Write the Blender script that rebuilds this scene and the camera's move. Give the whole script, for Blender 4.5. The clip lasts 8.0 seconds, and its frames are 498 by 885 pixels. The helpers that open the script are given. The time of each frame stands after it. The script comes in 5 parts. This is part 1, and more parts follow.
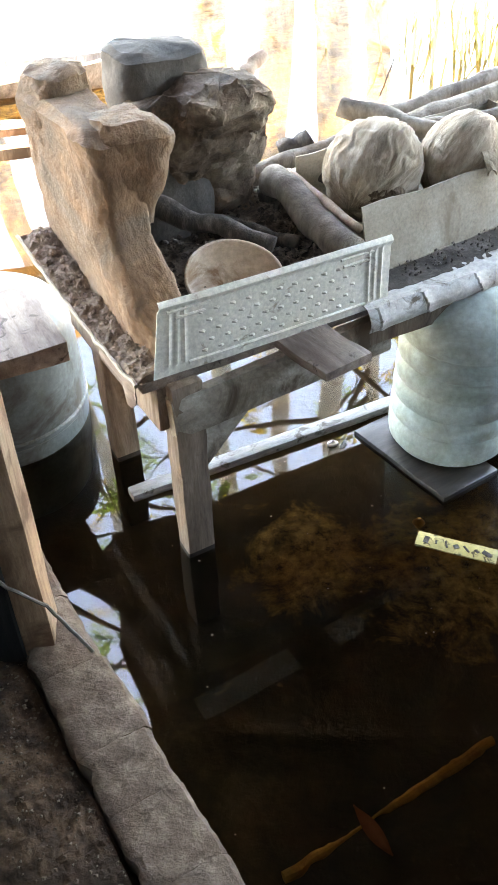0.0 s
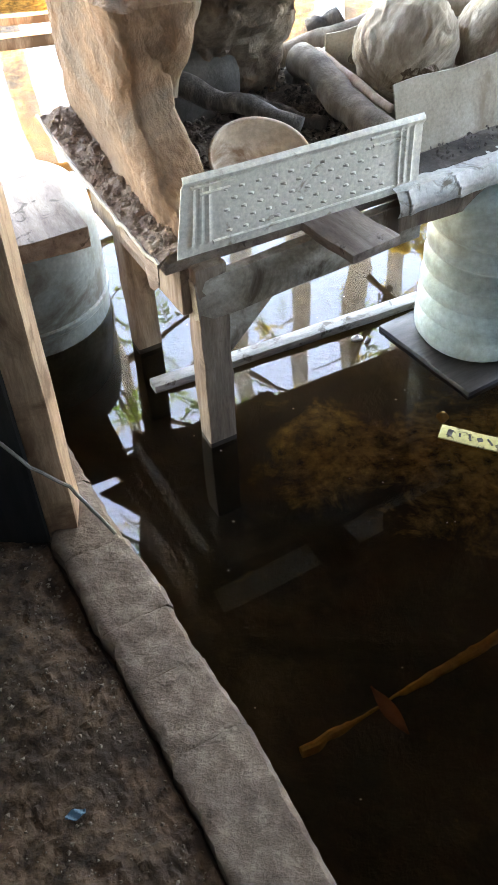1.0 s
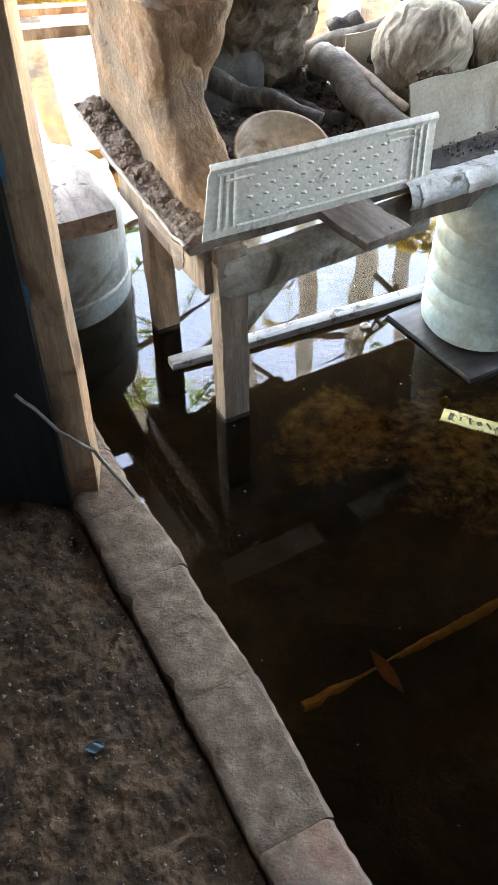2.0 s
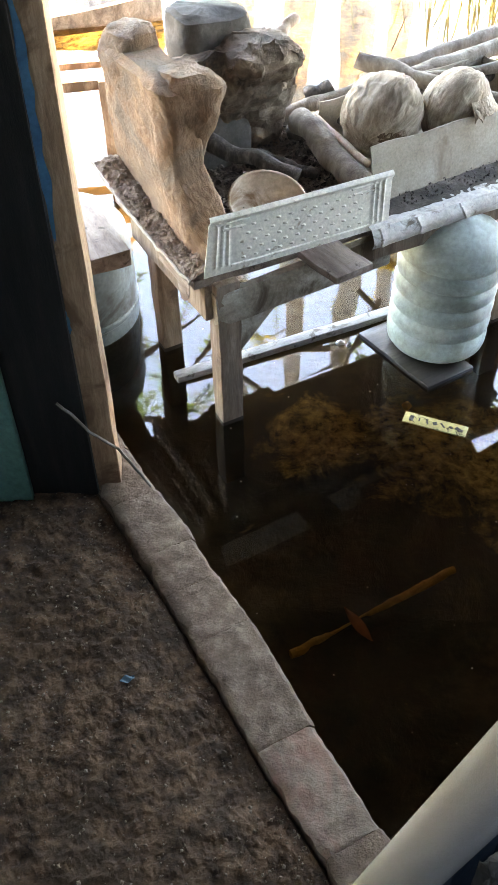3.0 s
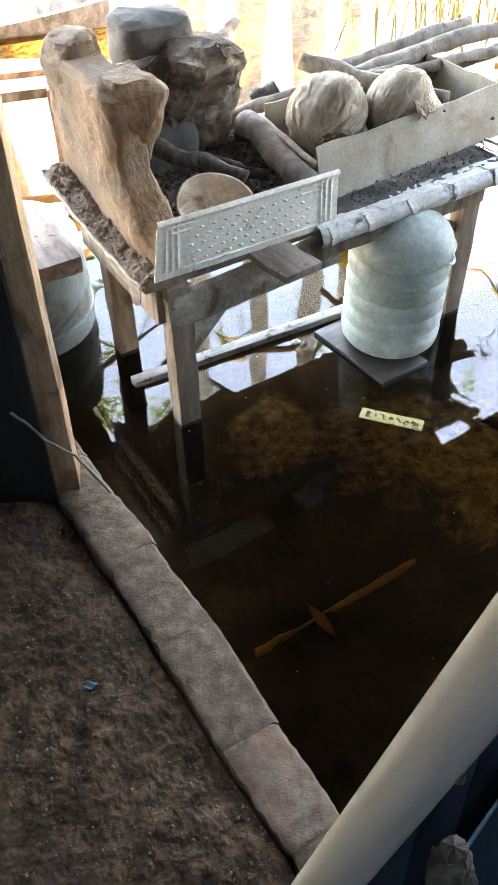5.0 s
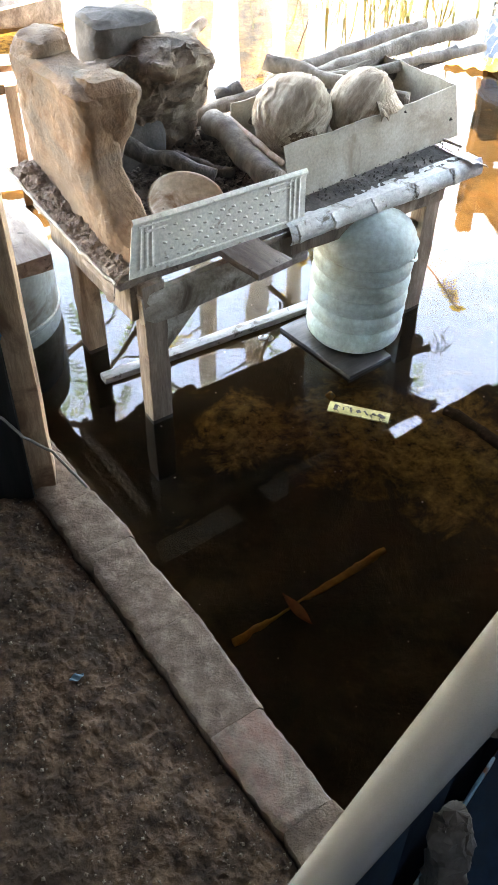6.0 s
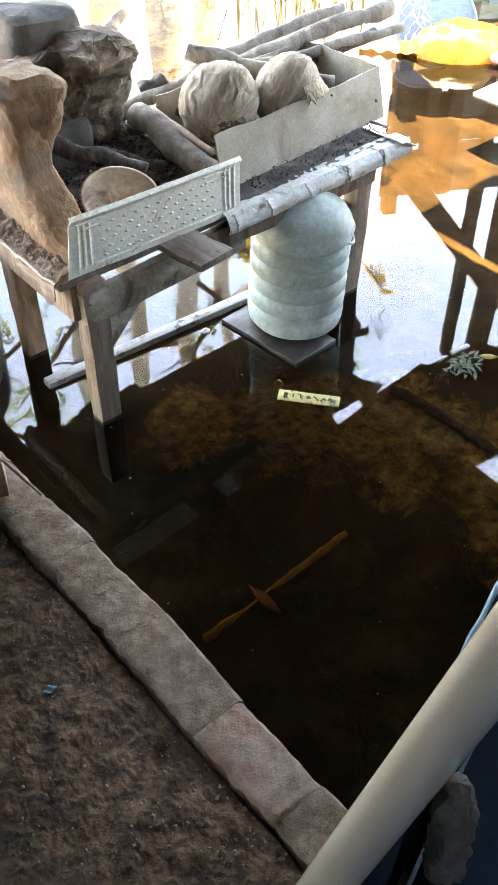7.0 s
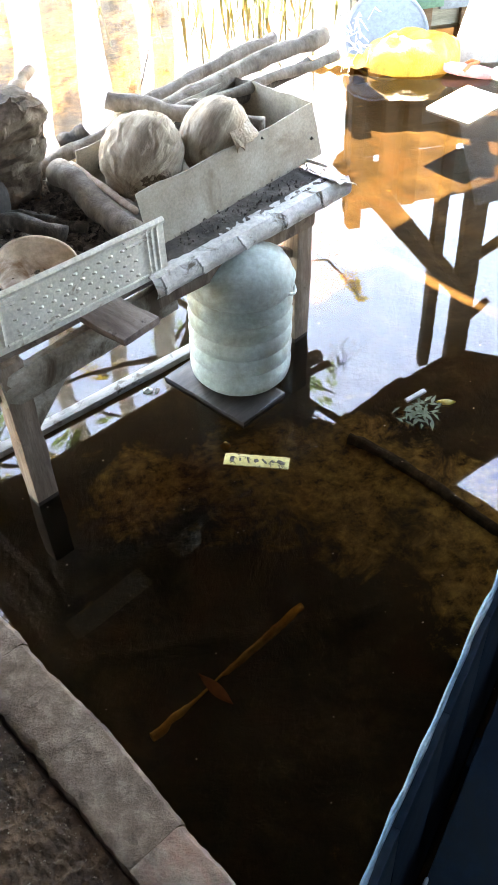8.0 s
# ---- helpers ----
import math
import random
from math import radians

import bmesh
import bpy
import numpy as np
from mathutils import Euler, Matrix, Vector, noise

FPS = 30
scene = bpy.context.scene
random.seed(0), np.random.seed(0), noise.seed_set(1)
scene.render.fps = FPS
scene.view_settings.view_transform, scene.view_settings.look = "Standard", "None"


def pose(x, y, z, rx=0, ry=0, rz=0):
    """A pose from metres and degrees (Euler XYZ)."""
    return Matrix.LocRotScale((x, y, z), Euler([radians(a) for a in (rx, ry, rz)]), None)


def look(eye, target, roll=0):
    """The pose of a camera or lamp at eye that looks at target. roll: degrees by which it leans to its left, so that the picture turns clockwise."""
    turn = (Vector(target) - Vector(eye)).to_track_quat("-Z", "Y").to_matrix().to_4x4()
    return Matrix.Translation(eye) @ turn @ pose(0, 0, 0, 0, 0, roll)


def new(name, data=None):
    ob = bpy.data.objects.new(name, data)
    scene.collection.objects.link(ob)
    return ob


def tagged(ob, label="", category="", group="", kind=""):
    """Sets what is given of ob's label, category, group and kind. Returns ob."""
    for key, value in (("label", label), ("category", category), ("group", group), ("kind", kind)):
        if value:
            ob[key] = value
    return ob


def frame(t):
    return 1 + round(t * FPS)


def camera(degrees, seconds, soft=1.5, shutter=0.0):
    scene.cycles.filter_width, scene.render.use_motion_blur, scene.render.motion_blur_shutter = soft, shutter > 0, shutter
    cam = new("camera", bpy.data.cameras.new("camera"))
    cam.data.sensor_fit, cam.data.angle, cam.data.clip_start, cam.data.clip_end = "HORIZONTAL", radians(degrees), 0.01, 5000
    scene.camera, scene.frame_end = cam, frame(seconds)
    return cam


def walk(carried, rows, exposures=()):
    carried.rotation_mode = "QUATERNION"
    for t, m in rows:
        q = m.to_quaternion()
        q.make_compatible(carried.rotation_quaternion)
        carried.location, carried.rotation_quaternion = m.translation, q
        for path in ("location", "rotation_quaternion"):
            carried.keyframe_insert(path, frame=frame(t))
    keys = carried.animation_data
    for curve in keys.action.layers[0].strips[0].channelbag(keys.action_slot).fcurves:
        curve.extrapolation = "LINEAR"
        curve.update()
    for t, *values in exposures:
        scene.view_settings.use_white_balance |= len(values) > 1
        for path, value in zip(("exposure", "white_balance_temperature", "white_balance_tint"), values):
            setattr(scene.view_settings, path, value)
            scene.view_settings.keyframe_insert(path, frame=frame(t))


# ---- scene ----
cam = camera(31.0, 8.0)
EXPOSURE = 5.2
KELVIN, TINT = 8750, 15
PATH = [
    (0, (0.0493, 0.4475, 1.2767), (-0.0030, 1.9936, 0.0091), -2.50),
    (0.5, (0.0485, 0.4463, 1.2469), (-0.0200, 1.9082, -0.1163), -3.05),
    (1, (0.0395, 0.4157, 1.2194), (-0.0557, 1.8473, -0.1739), -3.01),
    (1.5, (0.0208, 0.4112, 1.1902), (-0.0862, 1.8312, -0.2141), -1.56),
    (3, (0.0279, 0.0316, 1.4889), (-0.0454, 1.4797, 0.1113), -1.28),
    (3.5, (0.0465, 0.0209, 1.5028), (0.0044, 1.4643, 0.1189), -1.93),
    (4, (0.0550, 0.0193, 1.5019), (0.0314, 1.4682, 0.1235), -1.87),
    (4.5, (0.0654, 0.0291, 1.4871), (0.0394, 1.4818, 0.1128), -2.23),
    (6, (-0.0057, -0.0084, 1.5148), (0.1056, 1.4345, 0.1343), 0.69),
    (6.5, (-0.0574, -0.0189, 1.5158), (0.1586, 1.4122, 0.1355), 1.06),
    (7, (-0.0459, 0.0031, 1.4943), (0.2052, 1.4239, 0.1092), 0.10),
    (7.5, (0.0409, 0.1028, 1.5166), (0.3015, 1.5060, 0.1155), -1.01),
    (8, (0.1214, 0.1854, 1.5291), (0.3734, 1.5983, 0.1362), -3.29),
]
walk(cam, [(t, look(eye, target, roll)) for t, eye, target, roll in PATH], exposures=[(0, EXPOSURE, KELVIN, TINT), (8, EXPOSURE, KELVIN, TINT)])

# ---- world and sun ----
SUN_ELEVATION, SUN_AZIMUTH = 64.0, 16.0   # degrees; azimuth clockwise from +y
world = bpy.data.worlds.new("world")
scene.world = world
world.use_nodes = True
wn = world.node_tree
sky = wn.nodes.new("ShaderNodeTexSky")
sky.sky_type = "NISHITA"
sky.sun_disc = False
sky.sun_elevation = radians(SUN_ELEVATION)
sky.sun_rotation = radians(SUN_AZIMUTH)
sky.air_density, sky.dust_density, sky.ozone_density = 1.3, 0.3, 1.6
wn.links.new(sky.outputs[0], wn.nodes["Background"].inputs[0])
wn.nodes["Background"].inputs[1].default_value = 0.15
sun_data = bpy.data.lights.new("sun", "SUN")
sun_data.energy, sun_data.angle, sun_data.color = 5.0, radians(0.5), (1.0, 0.90, 0.75)
sun = new("sun", sun_data)
_a, _e = radians(SUN_AZIMUTH), radians(SUN_ELEVATION)
sun_way = Vector((math.sin(_a) * math.cos(_e), math.cos(_a) * math.cos(_e), math.sin(_e)))
sun.matrix_world = look(sun_way * 30, (0, 0, 0))


# ---- materials ----
def ramp(nt, fac, stops):
    r = nt.nodes.new("ShaderNodeValToRGB")
    while len(r.color_ramp.elements) < len(stops):
        r.color_ramp.elements.new(0.5)
    for el, (p, c) in zip(r.color_ramp.elements, stops):
        el.position, el.color = p, (*c, 1)
    nt.links.new(fac, r.inputs[0])
    return r.outputs[0]


def tex(nt, kind, vec, scale, detail=6.0, rough=0.6, distortion=0.0):
    n = nt.nodes.new(kind)
    n.inputs["Scale"].default_value = scale
    if kind == "ShaderNodeTexNoise":
        n.inputs["Detail"].default_value, n.inputs["Roughness"].default_value = detail, rough
        n.inputs["Distortion"].default_value = distortion
    nt.links.new(vec, n.inputs["Vector"])
    return n.outputs[0]


def mixc(nt, fac, a, b, mode="MIX"):
    m = nt.nodes.new("ShaderNodeMix")
    m.data_type, m.blend_type = "RGBA", mode
    for sock, val in ((m.inputs[0], fac), (m.inputs[6], a), (m.inputs[7], b)):
        if hasattr(val, "is_output"):
            nt.links.new(val, sock)
        else:
            sock.default_value = val if isinstance(val, float) else (*val, 1)
    return m.outputs[2]


def surface(name, stops, scale=8.0, stretch=(1, 1, 1), fine=90.0, stain=None, stain_scale=3.0, stain_at=(0.5, 0.62), rough=0.8,
            bump=0.3, bump_depth=0.01, metal=0.0, distortion=0.4, random_tint=0.0, spec=0.4, transmit=0.0, patches=(), patch_stops=()):
    """Mottled surface: a broad pattern, a fine grain, an optional stain with a shape of its own, and relief."""
    mat = bpy.data.materials.new(name)
    mat.use_nodes = True
    nt = mat.node_tree
    b = nt.nodes["Principled BSDF"]
    tc = nt.nodes.new("ShaderNodeTexCoord")
    mp = nt.nodes.new("ShaderNodeMapping")
    mp.inputs["Scale"].default_value = stretch
    nt.links.new(tc.outputs["Object"], mp.inputs[0])
    v = mp.outputs[0]
    broad = tex(nt, "ShaderNodeTexNoise", v, scale, 7, 0.62, distortion)
    grain = tex(nt, "ShaderNodeTexNoise", v, fine, 5, 0.7)
    col = ramp(nt, broad, stops)
    shade = ramp(nt, grain, [(0.3, (0.62, 0.62, 0.62)), (0.7, (1.25, 1.25, 1.25))])
    col = mixc(nt, 0.7, col, shade, "MULTIPLY")
    if stain:
        s = tex(nt, "ShaderNodeTexNoise", tc.outputs["Object"], stain_scale, 8, 0.65, 0.8)
        mask = ramp(nt, s, [(stain_at[0], (0, 0, 0)), (stain_at[1], (1, 1, 1))])
        col = mixc(nt, mask, col, stain)
    if patches:
        ragged = tex(nt, "ShaderNodeTexNoise", tc.outputs["Object"], 9, 8, 0.7, 0.6)
        total = None
        for place, radius in patches:
            dist = nt.nodes.new("ShaderNodeVectorMath")
            dist.operation = "DISTANCE"
            nt.links.new(tc.outputs["Object"], dist.inputs[0])
            dist.inputs[1].default_value = place
            near = nt.nodes.new("ShaderNodeMapRange")
            near.inputs["From Min"].default_value, near.inputs["From Max"].default_value = radius, 0.0
            nt.links.new(dist.outputs["Value"], near.inputs["Value"])
            if total is None:
                total = near.outputs[0]
            else:
                top = nt.nodes.new("ShaderNodeMath")
                top.operation = "MAXIMUM"
                nt.links.new(total, top.inputs[0])
                nt.links.new(near.outputs[0], top.inputs[1])
                total = top.outputs[0]
        both = nt.nodes.new("ShaderNodeMath")
        both.operation = "MULTIPLY_ADD"
        nt.links.new(ragged, both.inputs[0])
        both.inputs[1].default_value = 1.9
        nt.links.new(total, both.inputs[2])
        halved = nt.nodes.new("ShaderNodeMath")
        halved.operation = "MULTIPLY"
        halved.inputs[1].default_value = 0.5
        nt.links.new(both.outputs[0], halved.inputs[0])
        mask = ramp(nt, halved.outputs[0], [(0.62, (0, 0, 0)), (0.84, (1, 1, 1))])
        blotch = tex(nt, "ShaderNodeTexNoise", tc.outputs["Object"], 26, 8, 0.7, 0.2)
        col = mixc(nt, mask, col, mixc(nt, 0.75, ramp(nt, blotch, patch_stops), shade, "MULTIPLY"))
    if random_tint:
        oi = nt.nodes.new("ShaderNodeObjectInfo")
        tint = ramp(nt, oi.outputs["Random"], [(0, (1 - random_tint,) * 3), (1, (1 + random_tint, 1 + 0.9 * random_tint, 1 + 0.8 * random_tint))])
        col = mixc(nt, 1.0, col, tint, "MULTIPLY")
    nt.links.new(col, b.inputs["Base Color"])
    b.inputs["Roughness"].default_value = rough
    b.inputs["Metallic"].default_value = metal
    b.inputs["Specular IOR Level"].default_value = spec
    if transmit:
        b.inputs["Transmission Weight"].default_value = transmit
        b.inputs["IOR"].default_value = 1.2
    add = nt.nodes.new("ShaderNodeMath")
    add.operation = "ADD"
    nt.links.new(broad, add.inputs[0])
    half = nt.nodes.new("ShaderNodeMath")
    half.operation = "MULTIPLY"
    half.inputs[1].default_value = 0.45
    nt.links.new(grain, half.inputs[0])
    nt.links.new(half.outputs[0], add.inputs[1])
    bp = nt.nodes.new("ShaderNodeBump")
    bp.inputs["Strength"].default_value, bp.inputs["Distance"].default_value = bump, bump_depth
    nt.links.new(add.outputs[0], bp.inputs["Height"])
    nt.links.new(bp.outputs[0], b.inputs["Normal"])
    return mat


def water_material():
    mat = bpy.data.materials.new("water")
    mat.use_nodes = True
    nt = mat.node_tree
    nt.nodes.remove(nt.nodes["Principled BSDF"])
    out = nt.nodes["Material Output"]
    clear = nt.nodes.new("ShaderNodeBsdfTransparent")
    clear.inputs[0].default_value = (0.50, 0.43, 0.31, 1)
    gloss = nt.nodes.new("ShaderNodeBsdfGlossy")
    gloss.inputs["Roughness"].default_value = 0.0
    fres = nt.nodes.new("ShaderNodeFresnel")
    fres.inputs["IOR"].default_value = 1.40
    tc = nt.nodes.new("ShaderNodeTexCoord")
    n = tex(nt, "ShaderNodeTexNoise", tc.outputs["Object"], 2.2, 3, 0.5)
    bp = nt.nodes.new("ShaderNodeBump")
    bp.inputs["Strength"].default_value, bp.inputs["Distance"].default_value = 0.025, 0.02
    nt.links.new(n, bp.inputs["Height"])
    nt.links.new(bp.outputs[0], gloss.inputs["Normal"])
    mix = nt.nodes.new("ShaderNodeMixShader")
    nt.links.new(fres.outputs[0], mix.inputs[0])
    silt = nt.nodes.new("ShaderNodeBsdfDiffuse")
    silt.inputs[0].default_value = (0.27, 0.20, 0.105, 1)
    body = nt.nodes.new("ShaderNodeMixShader")
    body.inputs[0].default_value = 0.004
    nt.links.new(clear.outputs[0], body.inputs[1])
    nt.links.new(silt.outputs[0], body.inputs[2])
    nt.links.new(body.outputs[0], mix.inputs[1])
    nt.links.new(gloss.outputs[0], mix.inputs[2])
    nt.links.new(mix.outputs[0], out.inputs[0])
    return mat


GRIT = surface("grit", [(0.35, (0.07, 0.048, 0.03)), (0.5, (0.16, 0.115, 0.08)), (0.62, (0.25, 0.20, 0.15))], 60, fine=200, rough=0.95)
BED = -0.19
WATER = water_material()
# The first, widest patch paints the glare of the far yard into the bed.
MUD = surface("mud", [(0.40, (0.016, 0.010, 0.005)), (0.54, (0.05, 0.036, 0.021)), (0.70, (0.13, 0.098, 0.06))], 3.0, fine=45, stain=(0.045, 0.026, 0.014), stain_scale=6, rough=0.95, bump=0.5, bump_depth=0.02,
              patches=(((-1.0, 5.6, BED), 2.8), ((0.66, 1.72, BED), 0.38), ((0.93, 1.50, BED), 0.34), ((0.42, 1.80, BED), 0.34), ((0.14, 1.84, BED), 0.24), ((0.86, 1.28, BED), 0.26)),
              patch_stops=[(0.36, (0.05, 0.028, 0.009)), (0.48, (0.42, 0.28, 0.085)), (0.62, (0.74, 0.53, 0.20))])
CONCRETE = surface("worn_concrete", [(0.34, (0.022, 0.0105, 0.0052)), (0.5, (0.084, 0.046, 0.025)), (0.66, (0.18, 0.108, 0.064))], 26, fine=240, stain=(0.046, 0.027, 0.016), stain_scale=6, stain_at=(0.48, 0.66), rough=0.92, bump=1.0, bump_depth=0.006, distortion=0.0)
KERB = surface("kerb_render", [(0.3, (0.080, 0.050, 0.033)), (0.5, (0.152, 0.104, 0.073)), (0.7, (0.25, 0.183, 0.135))], 24, fine=210, stain=(0.075, 0.049, 0.033), stain_scale=38, stain_at=(0.55, 0.70), rough=0.9, bump=1.0, bump_depth=0.008, distortion=0.1, random_tint=0.05)
KERB_RED = surface("kerb_red_render", [(0.3, (0.115, 0.080, 0.058)), (0.5, (0.195, 0.143, 0.108)), (0.7, (0.28, 0.218, 0.172))], 24, fine=190, stain=(0.27, 0.135, 0.10), stain_scale=7, stain_at=(0.5, 0.70), rough=0.9, bump=0.9, bump_depth=0.006, distortion=0.1)
POST_WOOD = surface("pale_wood", [(0.3, (0.23, 0.135, 0.080)), (0.5, (0.36, 0.228, 0.142)), (0.7, (0.47, 0.32, 0.21))], 9, (5, 5, 0.7), 60, stain=(0.16, 0.09, 0.05), stain_scale=6, rough=0.75, bump=0.25, bump_depth=0.004)
LEG_WOOD = surface("grey_wood", [(0.3, (0.115, 0.078, 0.054)), (0.5, (0.215, 0.158, 0.117)), (0.7, (0.33, 0.258, 0.20))], 8, (5, 5, 0.6), 70, stain=(0.10, 0.07, 0.05), stain_scale=9, stain_at=(0.57, 0.66), rough=0.85, bump=0.35, bump_depth=0.004)
WET_WOOD = surface("wet_wood", [(0.3, (0.018, 0.015, 0.013)), (0.7, (0.06, 0.05, 0.045))], 9, (1, 6, 6), 60, rough=0.35, bump=0.3, bump_depth=0.003)
# Dark colour stands in for light lost in murky water round the legs.
MURK_WOOD = surface("murk_darkened_wood", [(0.3, (0.02, 0.015, 0.01)), (0.7, (0.05, 0.035, 0.022))], 9, fine=60, rough=0.8, bump=0.3)
PLANK_WOOD = surface("weathered_plank", [(0.3, (0.10, 0.07, 0.055)), (0.5, (0.19, 0.145, 0.12)), (0.72, (0.29, 0.235, 0.20))], 7, (6, 1, 6), 80, stain=(0.06, 0.045, 0.035), stain_scale=25, stain_at=(0.6, 0.66), rough=0.85, bump=0.5, bump_depth=0.004)
RAIL_PAINT = surface("flaking_paint", [(0.3, (0.15, 0.14, 0.13)), (0.6, (0.28, 0.265, 0.25))], 12, (1, 5, 5), 80, stain=(0.07, 0.055, 0.045), stain_scale=22, stain_at=(0.56, 0.64), rough=0.7, bump=0.3, bump_depth=0.003)
APRON_PAINT = surface("limewashed_board", [(0.3, (0.20, 0.165, 0.12)), (0.52, (0.34, 0.295, 0.235)), (0.72, (0.50, 0.455, 0.38))], 14, fine=120, stain=(0.10, 0.072, 0.048), stain_scale=9, stain_at=(0.48, 0.62), rough=0.85, bump=0.4, bump_depth=0.004, distortion=0.0)
CLAY = surface("baked_clay", [(0.3, (0.10, 0.056, 0.032)), (0.5, (0.20, 0.12, 0.074)), (0.7, (0.29, 0.19, 0.128))], 11, (1, 1, 0.7), 90, stain=(0.135, 0.105, 0.082), stain_scale=4.5, stain_at=(0.46, 0.66), rough=0.95, bump=1.0, bump_depth=0.013, distortion=0.0)
CLAY_DARK = surface("sooty_clay", [(0.34, (0.050, 0.036, 0.027)), (0.5, (0.145, 0.104, 0.076)), (0.66, (0.29, 0.225, 0.17))], 10, fine=80, stain=(0.25, 0.148, 0.088), stain_scale=6, stain_at=(0.54, 0.68), rough=0.95, bump=0.8, bump_depth=0.014)
STONE_DARK = surface("sooty_stone", [(0.3, (0.05, 0.045, 0.04)), (0.5, (0.085, 0.075, 0.068)), (0.7, (0.13, 0.115, 0.10))], 10, fine=70, rough=0.95, bump=0.5, bump_depth=0.008)
ASH = surface("ash", [(0.3, (0.055, 0.045, 0.04)), (0.5, (0.17, 0.14, 0.12)), (0.72, (0.33, 0.29, 0.26))], 38, fine=160, stain=(0.03, 0.025, 0.022), stain_scale=30, stain_at=(0.55, 0.6), rough=1.0, bump=1.0, bump_depth=0.01)
EARTH = surface("crumbled_clay", [(0.3, (0.085, 0.056, 0.04)), (0.5, (0.18, 0.125, 0.09)), (0.7, (0.28, 0.205, 0.155))], 45, fine=150, rough=1.0, bump=1.0, bump_depth=0.008)
TIN = surface("stained_tin", [(0.3, (0.40, 0.375, 0.34)), (0.5, (0.53, 0.51, 0.47)), (0.7, (0.65, 0.635, 0.60))], 12, fine=130, stain=(0.12, 0.092, 0.065), stain_scale=20, stain_at=(0.55, 0.66), rough=0.6, bump=0.25, bump_depth=0.003, metal=0.1, distortion=0.0)
SOOT = surface("soot_and_dust", [(0.3, (0.03, 0.026, 0.023)), (0.5, (0.075, 0.064, 0.055)), (0.72, (0.24, 0.21, 0.18))], 12, fine=120, stain=(0.36, 0.34, 0.31), stain_scale=14, stain_at=(0.62, 0.72), rough=0.95, bump=0.8, bump_depth=0.005)
TRAY = surface("cream_enamel", [(0.3, (0.60, 0.57, 0.49)), (0.6, (0.72, 0.69, 0.60))], 9, fine=120, stain=(0.33, 0.27, 0.20), stain_scale=20, stain_at=(0.62, 0.7), rough=0.42, bump=0.1, bump_depth=0.002)
BOX = surface("dusty_sheet_metal", [(0.3, (0.235, 0.195, 0.148)), (0.5, (0.325, 0.28, 0.222)), (0.72, (0.41, 0.365, 0.30))], 9, fine=150, stain=(0.19, 0.145, 0.105), stain_scale=7, stain_at=(0.58, 0.74), rough=0.7, bump=0.12, bump_depth=0.002, metal=0.1, distortion=0.1)
BARK = surface("grey_bark", [(0.3, (0.09, 0.07, 0.055)), (0.5, (0.20, 0.165, 0.135)), (0.7, (0.33, 0.285, 0.24))], 10, (2, 2, 0.8), 70, rough=0.95, bump=0.8, bump_depth=0.008)
CHAR = surface("charred_wood", [(0.3, (0.03, 0.026, 0.024)), (0.5, (0.075, 0.063, 0.055)), (0.72, (0.21, 0.18, 0.155))], 14, (3, 3, 1), 80, rough=0.9, bump=0.8, bump_depth=0.006)
SPLIT = surface("split_wood", [(0.3, (0.32, 0.22, 0.16)), (0.7, (0.55, 0.43, 0.34))], 12, (4, 4, 0.6), 70, rough=0.8, bump=0.3, bump_depth=0.003)
HUSK = surface("coconut_husk", [(0.3, (0.17, 0.118, 0.078)), (0.5, (0.35, 0.272, 0.198)), (0.7, (0.56, 0.475, 0.37))], 13, (1, 1, 0.20), 110, stain=(0.13, 0.088, 0.058), stain_scale=5, stain_at=(0.53, 0.68), rough=0.9, bump=0.9, bump_depth=0.008)
FIBRE = surface("coconut_fibre", [(0.3, (0.055, 0.034, 0.020)), (0.5, (0.12, 0.080, 0.050)), (0.7, (0.20, 0.145, 0.095))], 40, (3, 3, 0.4), 160, rough=1.0, bump=1.0, bump_depth=0.006)
SHELL = surface("coconut_shell", [(0.3, (0.42, 0.31, 0.23)), (0.5, (0.57, 0.45, 0.36)), (0.7, (0.68, 0.57, 0.47))], 7, fine=90, stain=(0.28, 0.17, 0.11), stain_scale=11, rough=0.7, bump=0.2, bump_depth=0.003)
BOTTLE = surface("cloudy_mint_plastic", [(0.3, (0.38, 0.47, 0.445)), (0.6, (0.52, 0.60, 0.565))], 5, fine=70, stain=(0.27, 0.275, 0.23), stain_scale=7, stain_at=(0.47, 0.68), rough=0.35, bump=0.08, bump_depth=0.003, transmit=0.25)
BARREL = surface("faded_blue_plastic", [(0.3, (0.085, 0.108, 0.122)), (0.6, (0.155, 0.195, 0.215))], 5, fine=80, stain=(0.06, 0.062, 0.06), stain_scale=6, rough=0.5, bump=0.1, bump_depth=0.003)
PVC = surface("white_pvc", [(0.3, (0.34, 0.325, 0.305)), (0.7, (0.38, 0.365, 0.345))], 2, fine=1200, rough=0.22, bump=0.0, bump_depth=0.001, spec=0.9)
# Blue taken down to near black: shade on the boards is painted in.
SHADED_BLUE = surface("shaded_blue_paint", [(0.3, (0.003, 0.009, 0.018)), (0.5, (0.0045, 0.014, 0.026)), (0.7, (0.007, 0.021, 0.037))], 6, (1, 1, 3), 70, stain=(0.008, 0.014, 0.02), stain_scale=5, rough=0.85, bump=0.2, bump_depth=0.003, spec=0.08)
BLUE_EDGE = surface("worn_blue_edge", [(0.3, (0.045, 0.11, 0.17)), (0.5, (0.11, 0.20, 0.27)), (0.7, (0.26, 0.32, 0.36))], 12, fine=90, stain=(0.16, 0.07, 0.035), stain_scale=14, stain_at=(0.64, 0.7), rough=0.8, bump=0.3, bump_depth=0.003, spec=0.15)
